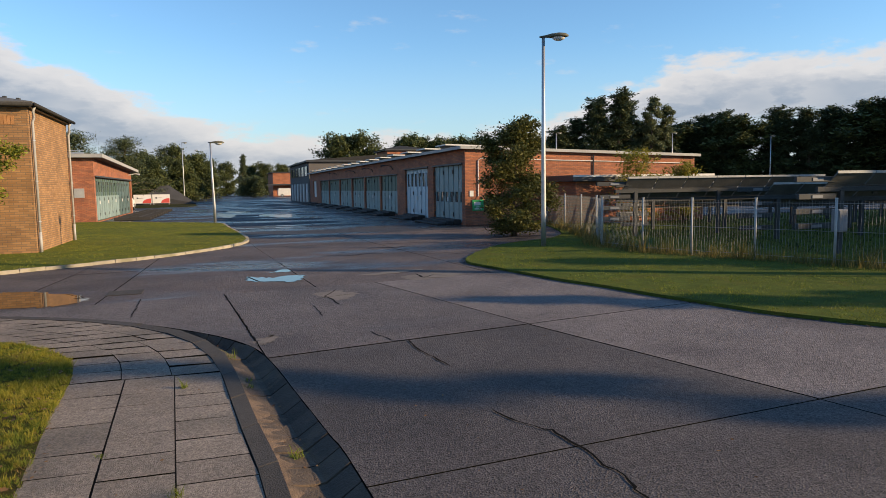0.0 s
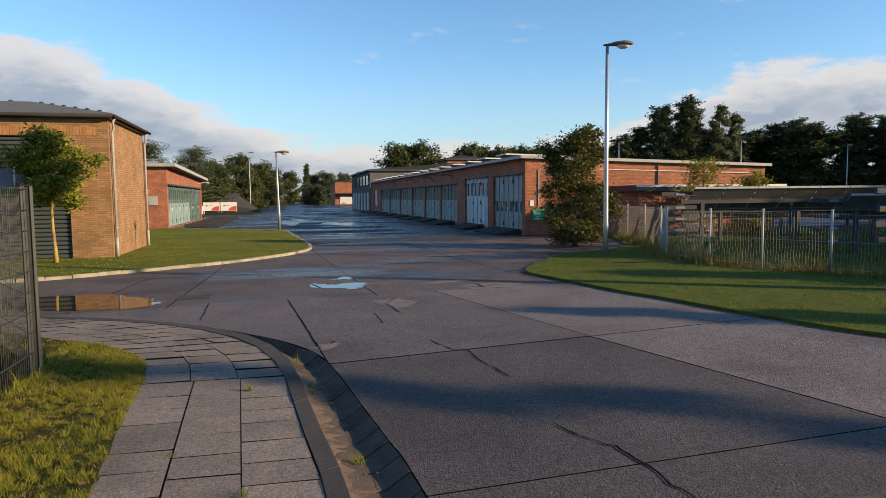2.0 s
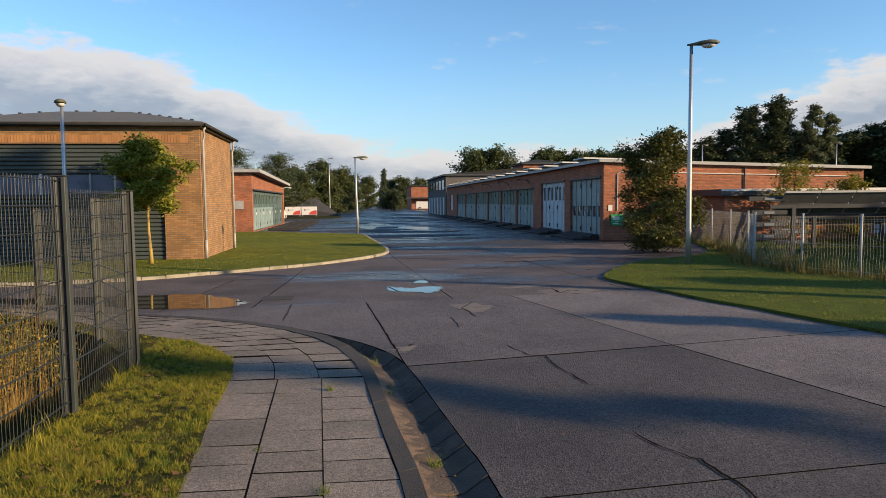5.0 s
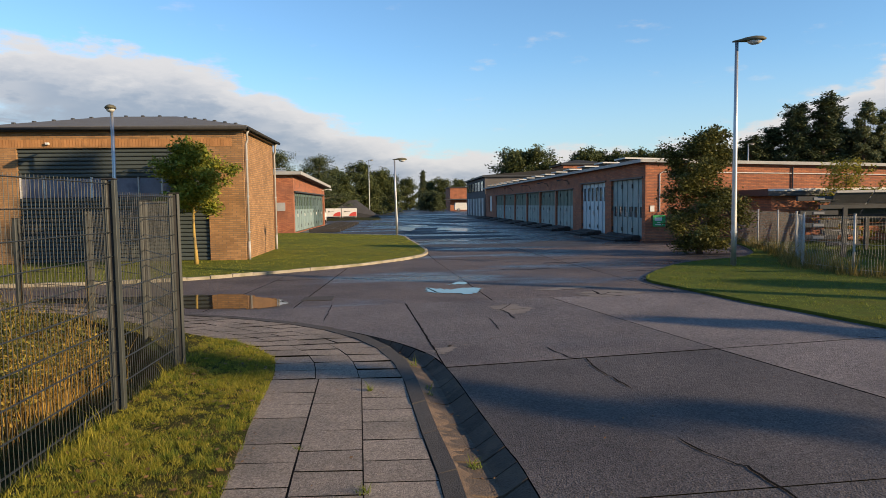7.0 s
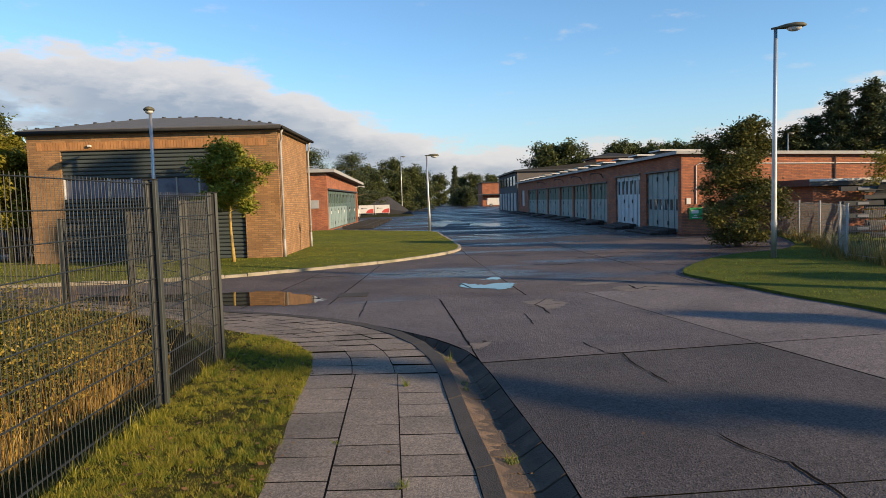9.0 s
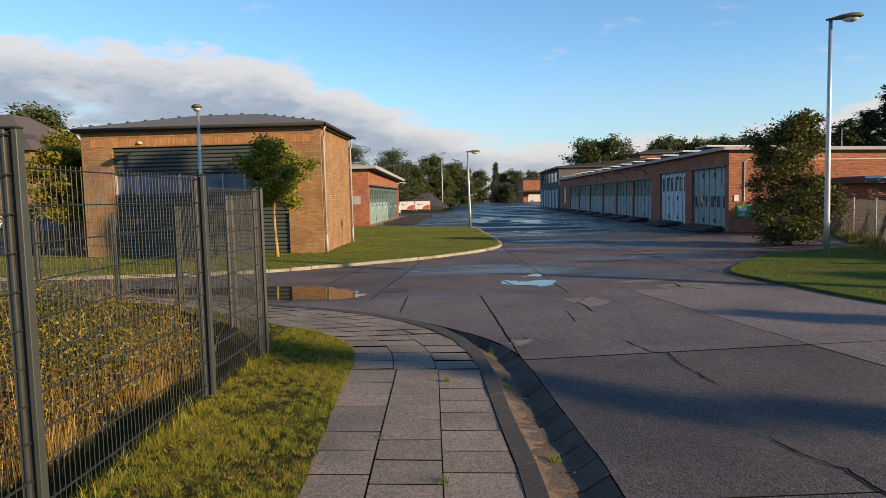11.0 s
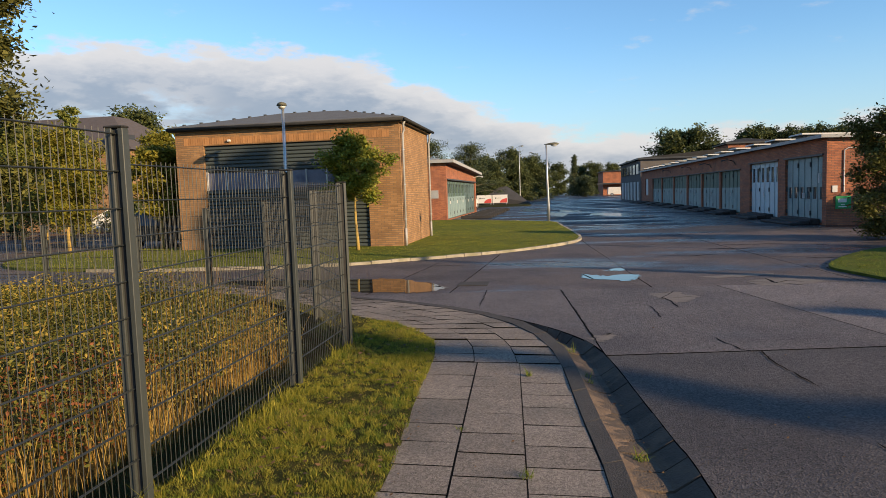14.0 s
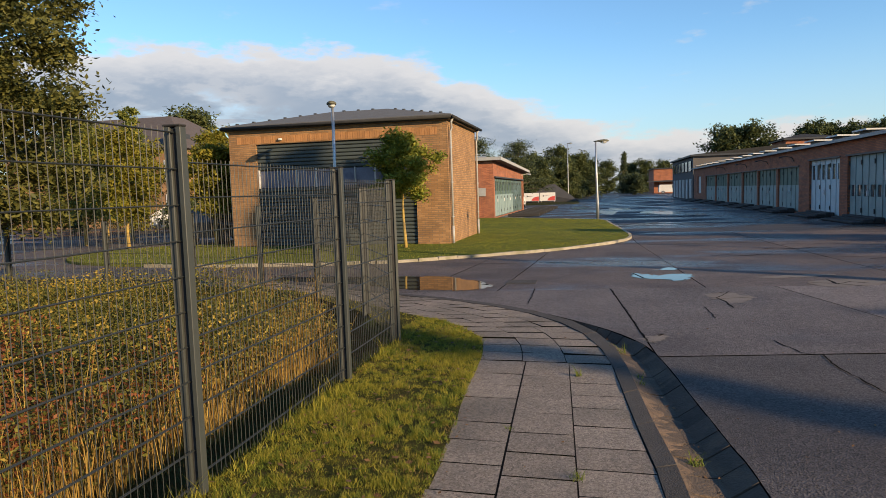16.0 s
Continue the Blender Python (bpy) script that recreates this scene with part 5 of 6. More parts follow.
def gate_ramp(y, w, x=5.75):
    R = thing("gate_ramp", "low dark drive-over ramp before a garage gate", "ramp", "ramps before the gates", at=(x, y, 0))
    for i, (a, z) in enumerate(((-0.45, 0.10), (-0.05, 0.17), (0.34, 0.23))):
        part("beam", boxes((a, -w / 2 + 0.05 * i, 0.0, a + 0.36, w / 2 - 0.04 * i, z), bev=0.03), M_RAMP, R)
    return R


for (a, b) in GATES:
    gate_ramp((a + b) / 2, (b - a) * 0.72, 5.85)
gate_ramp(35.6, 3.2, 5.85)
gate_ramp(30.4, 3.6, 5.85)
gate_ramp(72.5, 3.2, 5.7)
gate_ramp(76.0, 3.0, 5.6)

# ---- yard beside the workshop: sleepers, banners, covered heap ----
SLEEPER = thing("timber_sleeper", "dark old timber sleeper lying in the yard", "sleeper", "sleepers beside the workshop", at=(-8.4, 44.0, 0))
part("timber", boxes((-1.0, -0.14, 0, 1.0, 0.14, 0.2), bev=0.02), M_RAMP, SLEEPER)
part("plate", boxes((-0.55, -0.1, 0.2, -0.35, 0.1, 0.215)), M_DARK, SLEEPER)
part("plate", boxes((0.35, -0.1, 0.2, 0.55, 0.1, 0.215)), M_DARK, SLEEPER)
for i in range(1, 11):
    copy_thing(SLEEPER, pose(-8.4 + 0.02 * i, 44.0 + 1.75 * i, 0, 0, 0, random.uniform(-4, 4)))
M_BAN = mat("banner_white", (0.72, 0.71, 0.69), 0.6, 0.06, 3)
M_BAN_R = mat("banner_red", (0.55, 0.07, 0.06), 0.6, 0.06, 3)
for i in range(2):
    B = thing("banner", "white advertising banner with red corner on a frame", "banner", "banners", at=(-12.9 + 2.05 * i, 88, 0))
    part("panel", boxes((0, 0, 0.25, 1.95, 0.05, 1.3)), M_BAN, B)
    bm = bmesh.new()
    vs = [bm.verts.new((1.9, -0.008, 0.28))] + [bm.verts.new((1.9 - 0.95 * math.cos(k * math.pi / 16), -0.008, 0.28 + 0.55 * math.sin(k * math.pi / 16))) for k in range(9)]
    bm.faces.new(vs)
    bmesh.ops.triangulate(bm, faces=bm.faces)
    part("red_corner", bm, M_BAN_R, B)
    part("arrow", boxes((0.35, -0.012, 0.86, 1.05, -0.006, 0.9), (0.35, -0.012, 0.8, 0.5, -0.006, 0.96)), M_DARK, B)
    for x in (0.1, 1.8):
        part("foot", boxes((x, -0.2, 0, x + 0.06, 0.3, 0.25)), M_STEEL, B)
heap = thing("covered_heap", "dark tarpaulin-covered heap behind the banners", "heap", at=(-9.4, 91, 0))
bm = bmesh.new()
prof = [(-4.2, 0), (-2.2, 1.3), (-0.6, 2.3), (0.3, 2.4), (1.8, 1.3), (3.4, 0.1), (3.5, 0)]
fr = [bm.verts.new((x, -1.2 + 0.2 * math.sin(x), z)) for x, z in prof]
bk = [bm.verts.new((x * 0.9, 3.0, z * 0.95)) for x, z in prof]
for i in range(len(prof) - 1):
    bm.faces.new((fr[i], fr[i + 1], bk[i + 1], bk[i]))
bm.faces.new(fr[::-1]), bm.faces.new(bk), bm.faces.new((fr[-1], fr[0], bk[0], bk[-1]))
part("tarpaulin", bm, mat("dark_tarpaulin", (0.05, 0.05, 0.055), 0.6, 0.3, 1.2, 0.6, 4), heap)
sheet("yard_lawn", [(-20, 76), (-6.4, 75.6), (-5.6, 78.5), (-6.6, 97), (-20, 97)], -0.01, 0.05, M_TURF, "strip of lawn at the far side of the yard", "lawn")


# ---- cars beyond the fence ----
def car(x, y, turn, paint, label):
    C = thing("car", label, "car", "parked cars", at=(x, y, 0))
    C.rotation_euler = (0, 0, radians(turn))
    bm = bmesh.new()
    side = [(-2.05, 0.3), (2.05, 0.3), (2.1, 0.62), (1.95, 0.82), (1.05, 0.92), (0.45, 1.38), (-1.1, 1.44), (-1.85, 1.0), (-2.1, 0.88)]
    a = [bm.verts.new((px, -0.84 + 0.14 * (pz > 0.95), pz)) for px, pz in side]
    b = [bm.verts.new((px, 0.84 - 0.14 * (pz > 0.95), pz)) for px, pz in side]
    bm.faces.new(a), bm.faces.new(b[::-1])
    for i in range(len(side)):
        j = (i + 1) % len(side)
        bm.faces.new((a[i], b[i], b[j], a[j]))
    part("body", bm, paint, C)
    part("side_glass", boxes((-1.25, -0.79, 0.95, 0.5, -0.74, 1.32)), M_GLASS, C)
    part("side_glass", boxes((-1.25, 0.74, 0.95, 0.5, 0.79, 1.32)), M_GLASS, C)
    for px in (-1.3, 1.3):
        for py in (-0.86, 0.66):
            w = part("wheel", tube(bmesh.new(), [(px, py, 0.31), (px, py + 0.2, 0.31)], 0.31, 14), M_DARK, C)
            part("rim", tube(bmesh.new(), [(px, py - 0.01, 0.31), (px, py + 0.21, 0.31)], 0.18, 10), M_STEEL, w)
    for py in (-0.7, 0.5):
        part("headlight", boxes((2.03, py, 0.6, 2.11, py + 0.25, 0.74), bev=0.01), M_WHITE, C)


car(-18.4, 25.4, 80, M_DARK, "dark car parked beside the brick building")
car(-29.0, 38.5, 20, M_WHITE, "white car parked by the far house")
car(-11.6, 66.5, 90, M_WHITE, "white car parked by the workshop")


# ---- far house beyond the parking area ----
def far_house():
    H = thing("far_house", "brick house with dark mansard roof and dormers", "house")
    x0, x1, y0, y1 = -45.0, -30.5, 41.0, 50.0
    part("wall", boxes((x0, y0, 0, x1, y1, 5.2)), M_BRICK_Y, H)
    bm = bmesh.new()
    lo = [bm.verts.new(p) for p in ((x0 - 0.3, y0 - 0.3, 5.2), (x1 + 0.3, y0 - 0.3, 5.2), (x1 + 0.3, y1 + 0.3, 5.2), (x0 - 0.3, y1 + 0.3, 5.2))]
    hi = [bm.verts.new(p) for p in ((x0 + 1.5, y0 + 3.6, 7.9), (x1 - 3.5, y0 + 3.6, 7.9), (x1 - 3.5, y1 - 3.6, 7.9), (x0 + 1.5, y1 - 3.6, 7.9))]
    bm.faces.new(lo[::-1]), bm.faces.new(hi)
    for i in range(4):
        bm.faces.new((lo[i], lo[(i + 1) % 4], hi[(i + 1) % 4], hi[i]))
    roof = part("roof", bm, mat("dark_roof_tiles", (0.085, 0.07, 0.065), 0.85, 0.25, 4, 0.5, 14), H)
    for x in (-42, -38.5, -35, -32.2):
        d = part("dormer", boxes((x, y0 + 0.1, 5.4, x + 0.9, y0 + 1.8, 6.3)), M_DARK, roof)
        w = part("window", boxes((x, y0 - 0.06, 3.2, x + 0.9, y0 - 0.002, 4.5)), M_WHITE, H)
        part("pane", boxes((x + 0.08, y0 - 0.075, 3.28, x + 0.82, y0 - 0.062, 4.42)), M_GLASS, w)
        w = part("window", boxes((x, y0 - 0.06, 0.9, x + 0.9, y0 - 0.002, 2.2)), M_WHITE, H)
        part("pane", boxes((x + 0.08, y0 - 0.075, 0.98, x + 0.82, y0 - 0.062, 2.12)), M_GLASS, w)
        part("dormer_pane", boxes((x + 0.1, y0 + 0.06, 5.5, x + 0.8, y0 + 0.095, 6.2)), M_WHITE, H)


far_house()
for i, x in enumerate((-33, -29.5, -26.4, -23.5)):
    tree("hedge_bush", "brown-leaved bush in the hedge by the parking area", x, 33.5 + i * 0.4, 1.7, 0.1, 1.7, (M_LEAF_D, M_LEAF_Y)[i % 2], M_BARK, 2600, 0.10, 300 + i, "bush", 0.05, "bush", "hedge by the parking area")

# ---- tall trees beside the road, to the south-east ----
for i, (x, y, h, b, s) in enumerate(((20.1, -1.3, 7.7, 2.6, 0.45), (25.9, -9.7, 12.5, 2.6, 0.58), (25.0, 1.0, 8.2, 4.0, 1.0), (25.4, -4.1, 8.0, 4.2, 0.65))):
    tree("roadside_tree", "tall slim roadside tree with airy crown", x, y, h, b, s, M_LEAF_M, M_BARK, 8000, 0.15, 90 + i, r0=0.2, group="slim roadside trees", simple=True)

tree("tall_tree", "tall tree with bare trunk and high crown", 15.8, 4.4, 14.4, 10.0, 0.84, M_LEAF_M, M_BARK, 15000, 0.18, 97, r0=0.26)
SHADE = tree("broad_tree", "broad leafy tree in the row east of the shelter", 38, 13.6, 9.0, 1.4, 2.3, M_LEAF_M, M_BARK, 7000, 0.26, 98, r0=0.22, group="row of broad trees", simple=True)
for i, (x, y, k) in enumerate(((38.4, 10.0, 1), (37.6, 6.8, 1), (38.2, 3.2, 1.2), (38.2, 0.0, 1.28), (38.6, -3.3, 1.28), (37.8, 17.2, 1), (38.6, 20.6, 1), (39, 24.6, 1), (27.8, 4.7, 1.0))):
    copy_thing(SHADE, pose(x, y, 0, 0, 0, 70 * i)).scale = (k, k, k)


# ---- water, cracks, patches ----
M_WATER = glass("puddle_water", (0.03, 0.025, 0.02), 0.02)
M_WATER.node_tree.nodes["Principled BSDF"].inputs["IOR"].default_value = 1.33

M_WATER_R = glass("rippled_water", (0.03, 0.03, 0.03), 0.16)


def blob(name, label, pts, z, material, category, ragged=0.08, seed=1, n=9):
    rg = random.Random(seed)
    line = smooth_line(pts + pts[:1], n)[:-1]
    line = [(x + rg.gauss(0, ragged), y + rg.gauss(0, ragged)) for x, y in line]
    bm = bmesh.new()
    f = bm.faces.new([bm.verts.new((x, y, z)) for x, y in line])
    bmesh.ops.triangulate(bm, faces=[f])
    for f in bm.faces:
        if f.normal.z < 0:
            f.normal_flip()
    me = bpy.data.meshes.new(name)
    bm.to_mesh(me)
    bm.free()
    me.materials.append(material)
    return tagged(new(name, me), label, category, kind="structure")


blob("puddle", "shallow brown puddle by the kerb", [(-10.5, 13.9), (-8.2, 14.0), (-7.0, 13.95), (-6.2, 13.4), (-5.95, 13.0), (-5.75, 12.6), (-5.85, 12.3), (-6.2, 12.1), (-7.2, 12.2), (-8.8, 13.0), (-10.4, 13.4)], 0.0055, M_WATER, "puddle", 0.05, 3)
blob("puddle", "small bright puddle on the slabs", [(-3.25, 14.3), (-2.9, 14.0), (-2.3, 14.2), (-2.2, 13.75), (-2.45, 13.35), (-2.95, 13.45), (-3.3, 13.75)], 0.0055, M_WATER, "puddle", 0.06, 4)
blob("puddle", "small bright puddle on the slabs", [(-2.75, 14.85), (-2.5, 15.3), (-2.35, 15.0), (-2.5, 14.7)], 0.0055, M_WATER, "puddle", 0.04, 5, 5)
for i, (x, y, a, b) in enumerate(((0.2, 45, 1.3, 3.2), (1.6, 41, 0.6, 1.6), (-3.2, 48, 0.7, 4.5), (-2.2, 54, 0.9, 2.5), (0.4, 32.6, 2.4, 0.28), (-1.4, 31.3, 1.7, 0.22), (2.6, 51, 0.5, 2.0), (-5.2, 60, 1.0, 4.0))):
    blob("yard_puddle", "shallow rain puddle in the yard", [(x - a, y), (x - a * 0.5, y - b * 0.6), (x + a * 0.2, y - b), (x + a, y - b * 0.2), (x + a * 0.7, y + b * 0.5), (x, y + b * 0.6), (x - a * 0.6, y + b)], 0.0055, M_WATER_R, "puddle", 0.12, 10 + i, 7)
M_PATCH = mat("pale_repair", (0.165, 0.138, 0.115), 0.85, 0.25, 3, 0.5, 80)
for i, pts in enumerate(([(-2.40, 11.59), (-1.98, 11.85), (-1.66, 11.32), (-2.01, 10.89), (-2.15, 11.12)], [(-0.5, 13.0), (0.1, 13.3), (0.7, 13.0), (0.3, 12.6), (-0.4, 12.5)], [(-1.2, 13.6), (-0.4, 14.0), (0.2, 13.9), (-0.5, 13.55)], [(-3.40, 8.42), (-3.38, 8.55), (-3.22, 8.72), (-3.24, 8.42), (-3.32, 8.30)])):
    blob("repair_patch", "pale ragged repair patch in the concrete", pts, 0.0048, M_PATCH, "patch", 0.04, 30 + i)


def crack(pts, w, seed):
    """A ragged open crack: a thin dark ribbon of uneven width."""
    rg = random.Random(seed)
    fine = []
    for (xa, ya), (xb, yb) in zip(pts, pts[1:]):
        k = max(2, int(math.dist((xa, ya), (xb, yb)) / 0.07))
        fine += [(xa + (xb - xa) * j / k + rg.gauss(0, 0.008), ya + (yb - ya) * j / k + rg.gauss(0, 0.012)) for j in range(k)]
    fine.append(pts[-1])
    bm = bmesh.new()
    prev = None
    for i, p in enumerate(fine):
        q, r = fine[max(0, i - 1)], fine[min(len(fine) - 1, i + 1)]
        d = Vector((r[0] - q[0], r[1] - q[1])).normalized()
        h = w * rg.uniform(0.35, 1.0) * (0.3 if i in (0, len(fine) - 1) else 1)
        pair = [bm.verts.new((p[0] - d.y * h, p[1] + d.x * h, 0.0062)), bm.verts.new((p[0] + d.y * h, p[1] - d.x * h, 0.0062))]
        if prev:
            bm.faces.new((prev[1], pair[1], pair[0], prev[0]))
        prev = pair
    tagged(part("crack", bm, M_CRACK), "dark open crack in the concrete", "crack", kind="structure")


crack([(-2.11, 8.47), (-1.96, 7.90), (-1.82, 7.88), (-1.83, 7.41), (-1.79, 7.10), (-1.73, 6.64)], 0.012, 1)
crack([(-1.87, 5.42), (-1.83, 5.25), (-1.75, 5.05), (-1.64, 4.87), (-1.62, 4.64), (-1.59, 4.50), (-1.61, 4.31), (-1.59, 4.15), (-1.61, 4.01), (-1.64, 3.79), (-1.7, 2.6), (-1.6, 1.2)], 0.013, 2)
crack([(-1.91, 11.95), (-2.20, 11.32), (-2.13, 10.94), (-2.13, 10.46)], 0.013, 3)
crack([(-2.35, 11.1), (-2.13, 11.26), (-1.75, 11.35)], 0.010, 4)
crack([(-0.12, 13.34), (-0.14, 12.72), (0.13, 13.03), (0.35, 12.84)], 0.03, 5)
crack([(-0.5, 12.95), (-0.14, 12.80), (0.2, 12.5)], 0.02, 6)
crack([(-3.70, 12.2), (-3.55, 10.37), (-3.44, 8.81), (-3.39, 8.30)], 0.014, 7)
crack([(-2.50, 10.52), (-2.48, 10.22), (-2.48, 9.69)], 0.010, 8)
crack([(-4.95, 12.26), (-4.92, 10.66)], 0.011, 10)
for i, (x, y) in enumerate(((0.9, 19.2), (1.6, 20.4), (-0.6, 17.6), (2.4, 16.6), (1.0, 22.8))):
    crack([(x - 0.7, y), (x - 0.3, y + 0.12), (x + 0.05, y - 0.1), (x + 0.5, y + 0.15), (x + 0.9, y)], 0.04, 20 + i)
bm = boxes((-5.55, 12.85, 0.0, -5.0, 13.35, 0.008))
tagged(part("drain_cover", bm, M_KERB), "square iron drain cover set in the road", "drain", kind="structure")


# ---- grass and meadow ----
def mesh_tris(name, verts, tri, material, label, category):
    me = bpy.data.meshes.new(name)
    me.vertices.add(len(verts))
    me.vertices.foreach_set("co", np.asarray(verts, np.float32).ravel())
    me.loops.add(tri.size)
    me.loops.foreach_set("vertex_index", tri.astype(np.int32).ravel())
    me.polygons.add(len(tri))
    me.polygons.foreach_set("loop_start", np.arange(0, tri.size, 3, dtype=np.int32))
    me.update(calc_edges=True)
    me.materials.append(material)
    return tagged(new(name, me), label, category, kind="stuff")


def in_poly(P, poly):
    c = np.zeros(len(P), bool)
    for (x0, y0), (x1, y1) in zip(poly, poly[1:] + poly[:1]):
        if y0 != y1:
            c ^= ((y0 > P[:, 1]) != (y1 > P[:, 1])) & (P[:, 0] < (x1 - x0) * (P[:, 1] - y0) / (y1 - y0) + x0)
    return c


def patchy(P, s, seed):
    """A soft random field over the plan, 0 to 1."""
    r = np.random.RandomState(seed)
    v = np.zeros(len(P))
    for k in range(7):
        a, f = r.uniform(0, math.tau), s * r.uniform(0.6, 2.6)
        v += np.sin(P[:, 0] * math.cos(a) * f + P[:, 1] * math.sin(a) * f + r.uniform(0, 9)) / 7
    return np.clip(v * 1.3 + 0.5, 0, 1)


def blades(name, poly, box_, n, h0, h1, w, lean, z, material, label, category, seed, keep=None, grow=None, simple=False):
    """Single grass blades, each a bent pair of triangles."""
    r = np.random.RandomState(seed)
    P = np.column_stack((r.uniform(box_[0], box_[2], n), r.uniform(box_[1], box_[3], n)))
    m = in_poly(P, poly)
    if keep is not None:
        m &= keep(P, r)
    P = P[m]
    n = len(P)
    zz = z(P) if callable(z) else np.full(n, z)
    tuft = 0.5 * patchy(P, 3.0, 1) + 0.8 * patchy(P, 14.0, 2) ** 1.5
    h = (h0 + (h1 - h0) * r.uniform(0, 1, n) ** 1.5) * ((0.4 + 0.95 * tuft) if simple else (0.2 + 1.8 * tuft ** 1.5))
    if grow is not None:
        h = h * grow(P)
    a, b = r.uniform(0, math.tau, n), r.uniform(0, math.tau, n)
    ln = r.uniform(0.1, 1.0, n) * lean * h
    base = np.column_stack((P, zz - 0.01))
    side = np.column_stack((np.cos(a), np.sin(a), np.zeros(n))) * (w * r.uniform(0.6, 1.3, n))[:, None]
    out = np.column_stack((np.cos(b) * ln, np.sin(b) * ln, np.zeros(n)))
    if simple:
        V = np.stack((base - side, base + side, base + out + np.column_stack((np.zeros(n), np.zeros(n), h))), 1).reshape(-1, 3)
        return mesh_tris(name, V, np.arange(3 * n).reshape(-1, 3), material, label, category)
    mid = base + out * 0.35 + np.column_stack((np.zeros(n), np.zeros(n), h * 0.6))
    tip = base + out + np.column_stack((np.zeros(n), np.zeros(n), h))
    V = np.stack((base - side, base + side, mid + side * 0.6, mid - side * 0.6, tip), 1).reshape(-1, 3)
    i = np.arange(n)[:, None] * 5
    T = np.concatenate((i + [0, 1, 2], i + [0, 2, 3], i + [3, 2, 4]))
    return mesh_tris(name, V, T, material, label, category)


VERGE_POLY = VERGE + [(-26, 12.4), (-12.6, 12.2), (-9.9, 11.95), (-8.47, 11.2), (-7.13, 9.85), (-6.19, 8.2), (-6.19, -8)]
def not_house(P):
    return ~((P[:, 0] < HX1 + 0.02) & (P[:, 0] > HX0) & (P[:, 1] > HY0 - 0.02) & (P[:, 1] < HY1))


NEAR_VERGE = (-6.3, 2.2, -4.7, 9.6)
blades("grass", VERGE_POLY, NEAR_VERGE, 190000, 0.014, 0.040, 0.0030, 1.0, 0.0, M_BLADE2, "short lawn grass on the verge", "grass", 1, lambda P, r: 0.3 * patchy(P, 3.0, 49) + 0.7 * patchy(P, 20.0, 50) > r.uniform(0.05, 0.6, len(P)), simple=True)
blades("grass", VERGE_POLY, NEAR_VERGE, 190000, 0.022, 0.060, 0.0028, 1.0, 0.0, M_BLADE, "sunlit yellow-green grass tips on the verge", "grass", 2, lambda P, r: 0.35 * patchy(P, 2.2, 9) + 0.65 * patchy(P, 26.0, 10) > r.uniform(0.38, 0.68, len(P)), simple=True)
blades("grass", VERGE_POLY, (-6.3, -4.0, -4.7, 2.2), 22000, 0.02, 0.06, 0.004, 1.2, 0.0, M_BLADE, "short lawn grass on the verge beside the path", "grass", 15, simple=True)
blades("grass", VERGE_POLY, (-9.5, 8.0, -5.0, 12.6), 26000, 0.02, 0.05, 0.004, 1.0, 0.0, M_BLADE, "sunlit grass on the verge behind the fence corner", "grass", 3, simple=True)
M_STRAW = leafy("dead_grass_blades", (0.16, 0.10, 0.035), (0.34, 0.24, 0.08), 0.2)
blades("grass", VERGE_POLY, NEAR_VERGE, 60000, 0.015, 0.045, 0.0024, 1.4, 0.0, M_STRAW, "dead straw-coloured blades in the verge", "grass", 14, lambda P, r: patchy(P, 5.0, 39) > r.uniform(0.4, 1.0, len(P)), simple=True)
blades("long_grass", VERGE_POLY, (-6.26, 2.2, -6.05, 8.6), 1300, 0.04, 0.11, 0.003, 0.9, 0.0, M_BLADE, "long uncut grass along the fence foot", "grass", 4)
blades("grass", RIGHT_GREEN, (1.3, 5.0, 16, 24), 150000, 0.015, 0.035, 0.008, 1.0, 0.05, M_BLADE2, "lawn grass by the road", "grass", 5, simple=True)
blades("grass", RIGHT_GREEN, (1.3, 5.0, 12, 19), 50000, 0.018, 0.04, 0.006, 1.0, 0.05, M_SWARD, "sunlit lawn grass by the road", "grass", 6, lambda P, r: patchy(P, 1.2, 19) > r.uniform(0.1, 0.9, len(P)), simple=True)
blades("grass", ISLAND, (-20.5, 15.8, -2.8, 41.4), 120000, 0.015, 0.035, 0.012, 1.0, 0.07, M_SWARD, "lawn grass round the brick building", "grass", 7, lambda P, r: not_house(P), simple=True)
blades("grass", ISLAND, (-20.5, 15.8, -2.8, 41.4), 110000, 0.018, 0.04, 0.010, 1.0, 0.07, M_SWARD, "sunlit lawn grass round the brick building", "grass", 8, lambda P, r: (patchy(P, 0.8, 29) > r.uniform(0.1, 0.9, len(P))) & not_house(P), simple=True)
WIRE_P = [(9.5, 26.2), (8.9, 23.6), (8.2, 21.2), (7.2, 18.6), (6.05, 16.45), (6.04, 14.63), (6.53, 13.47), (7.09, 12.15), (7.69, 10.72), (8.26, 9.4), (8.85, 8.0), (9.45, 6.6)]


def near_line(line, reach):
    def f(P, r):
        d = np.full(len(P), 1e9)
        for (xa, ya), (xb, yb) in zip(line, line[1:]):
            ux, uy = xb - xa, yb - ya
            t = np.clip(((P[:, 0] - xa) * ux + (P[:, 1] - ya) * uy) / (ux * ux + uy * uy), 0, 1)
            d = np.minimum(d, np.hypot(P[:, 0] - xa - t * ux, P[:, 1] - ya - t * uy))
        return d < reach * r.uniform(0.2, 1.0, len(P))
    return f


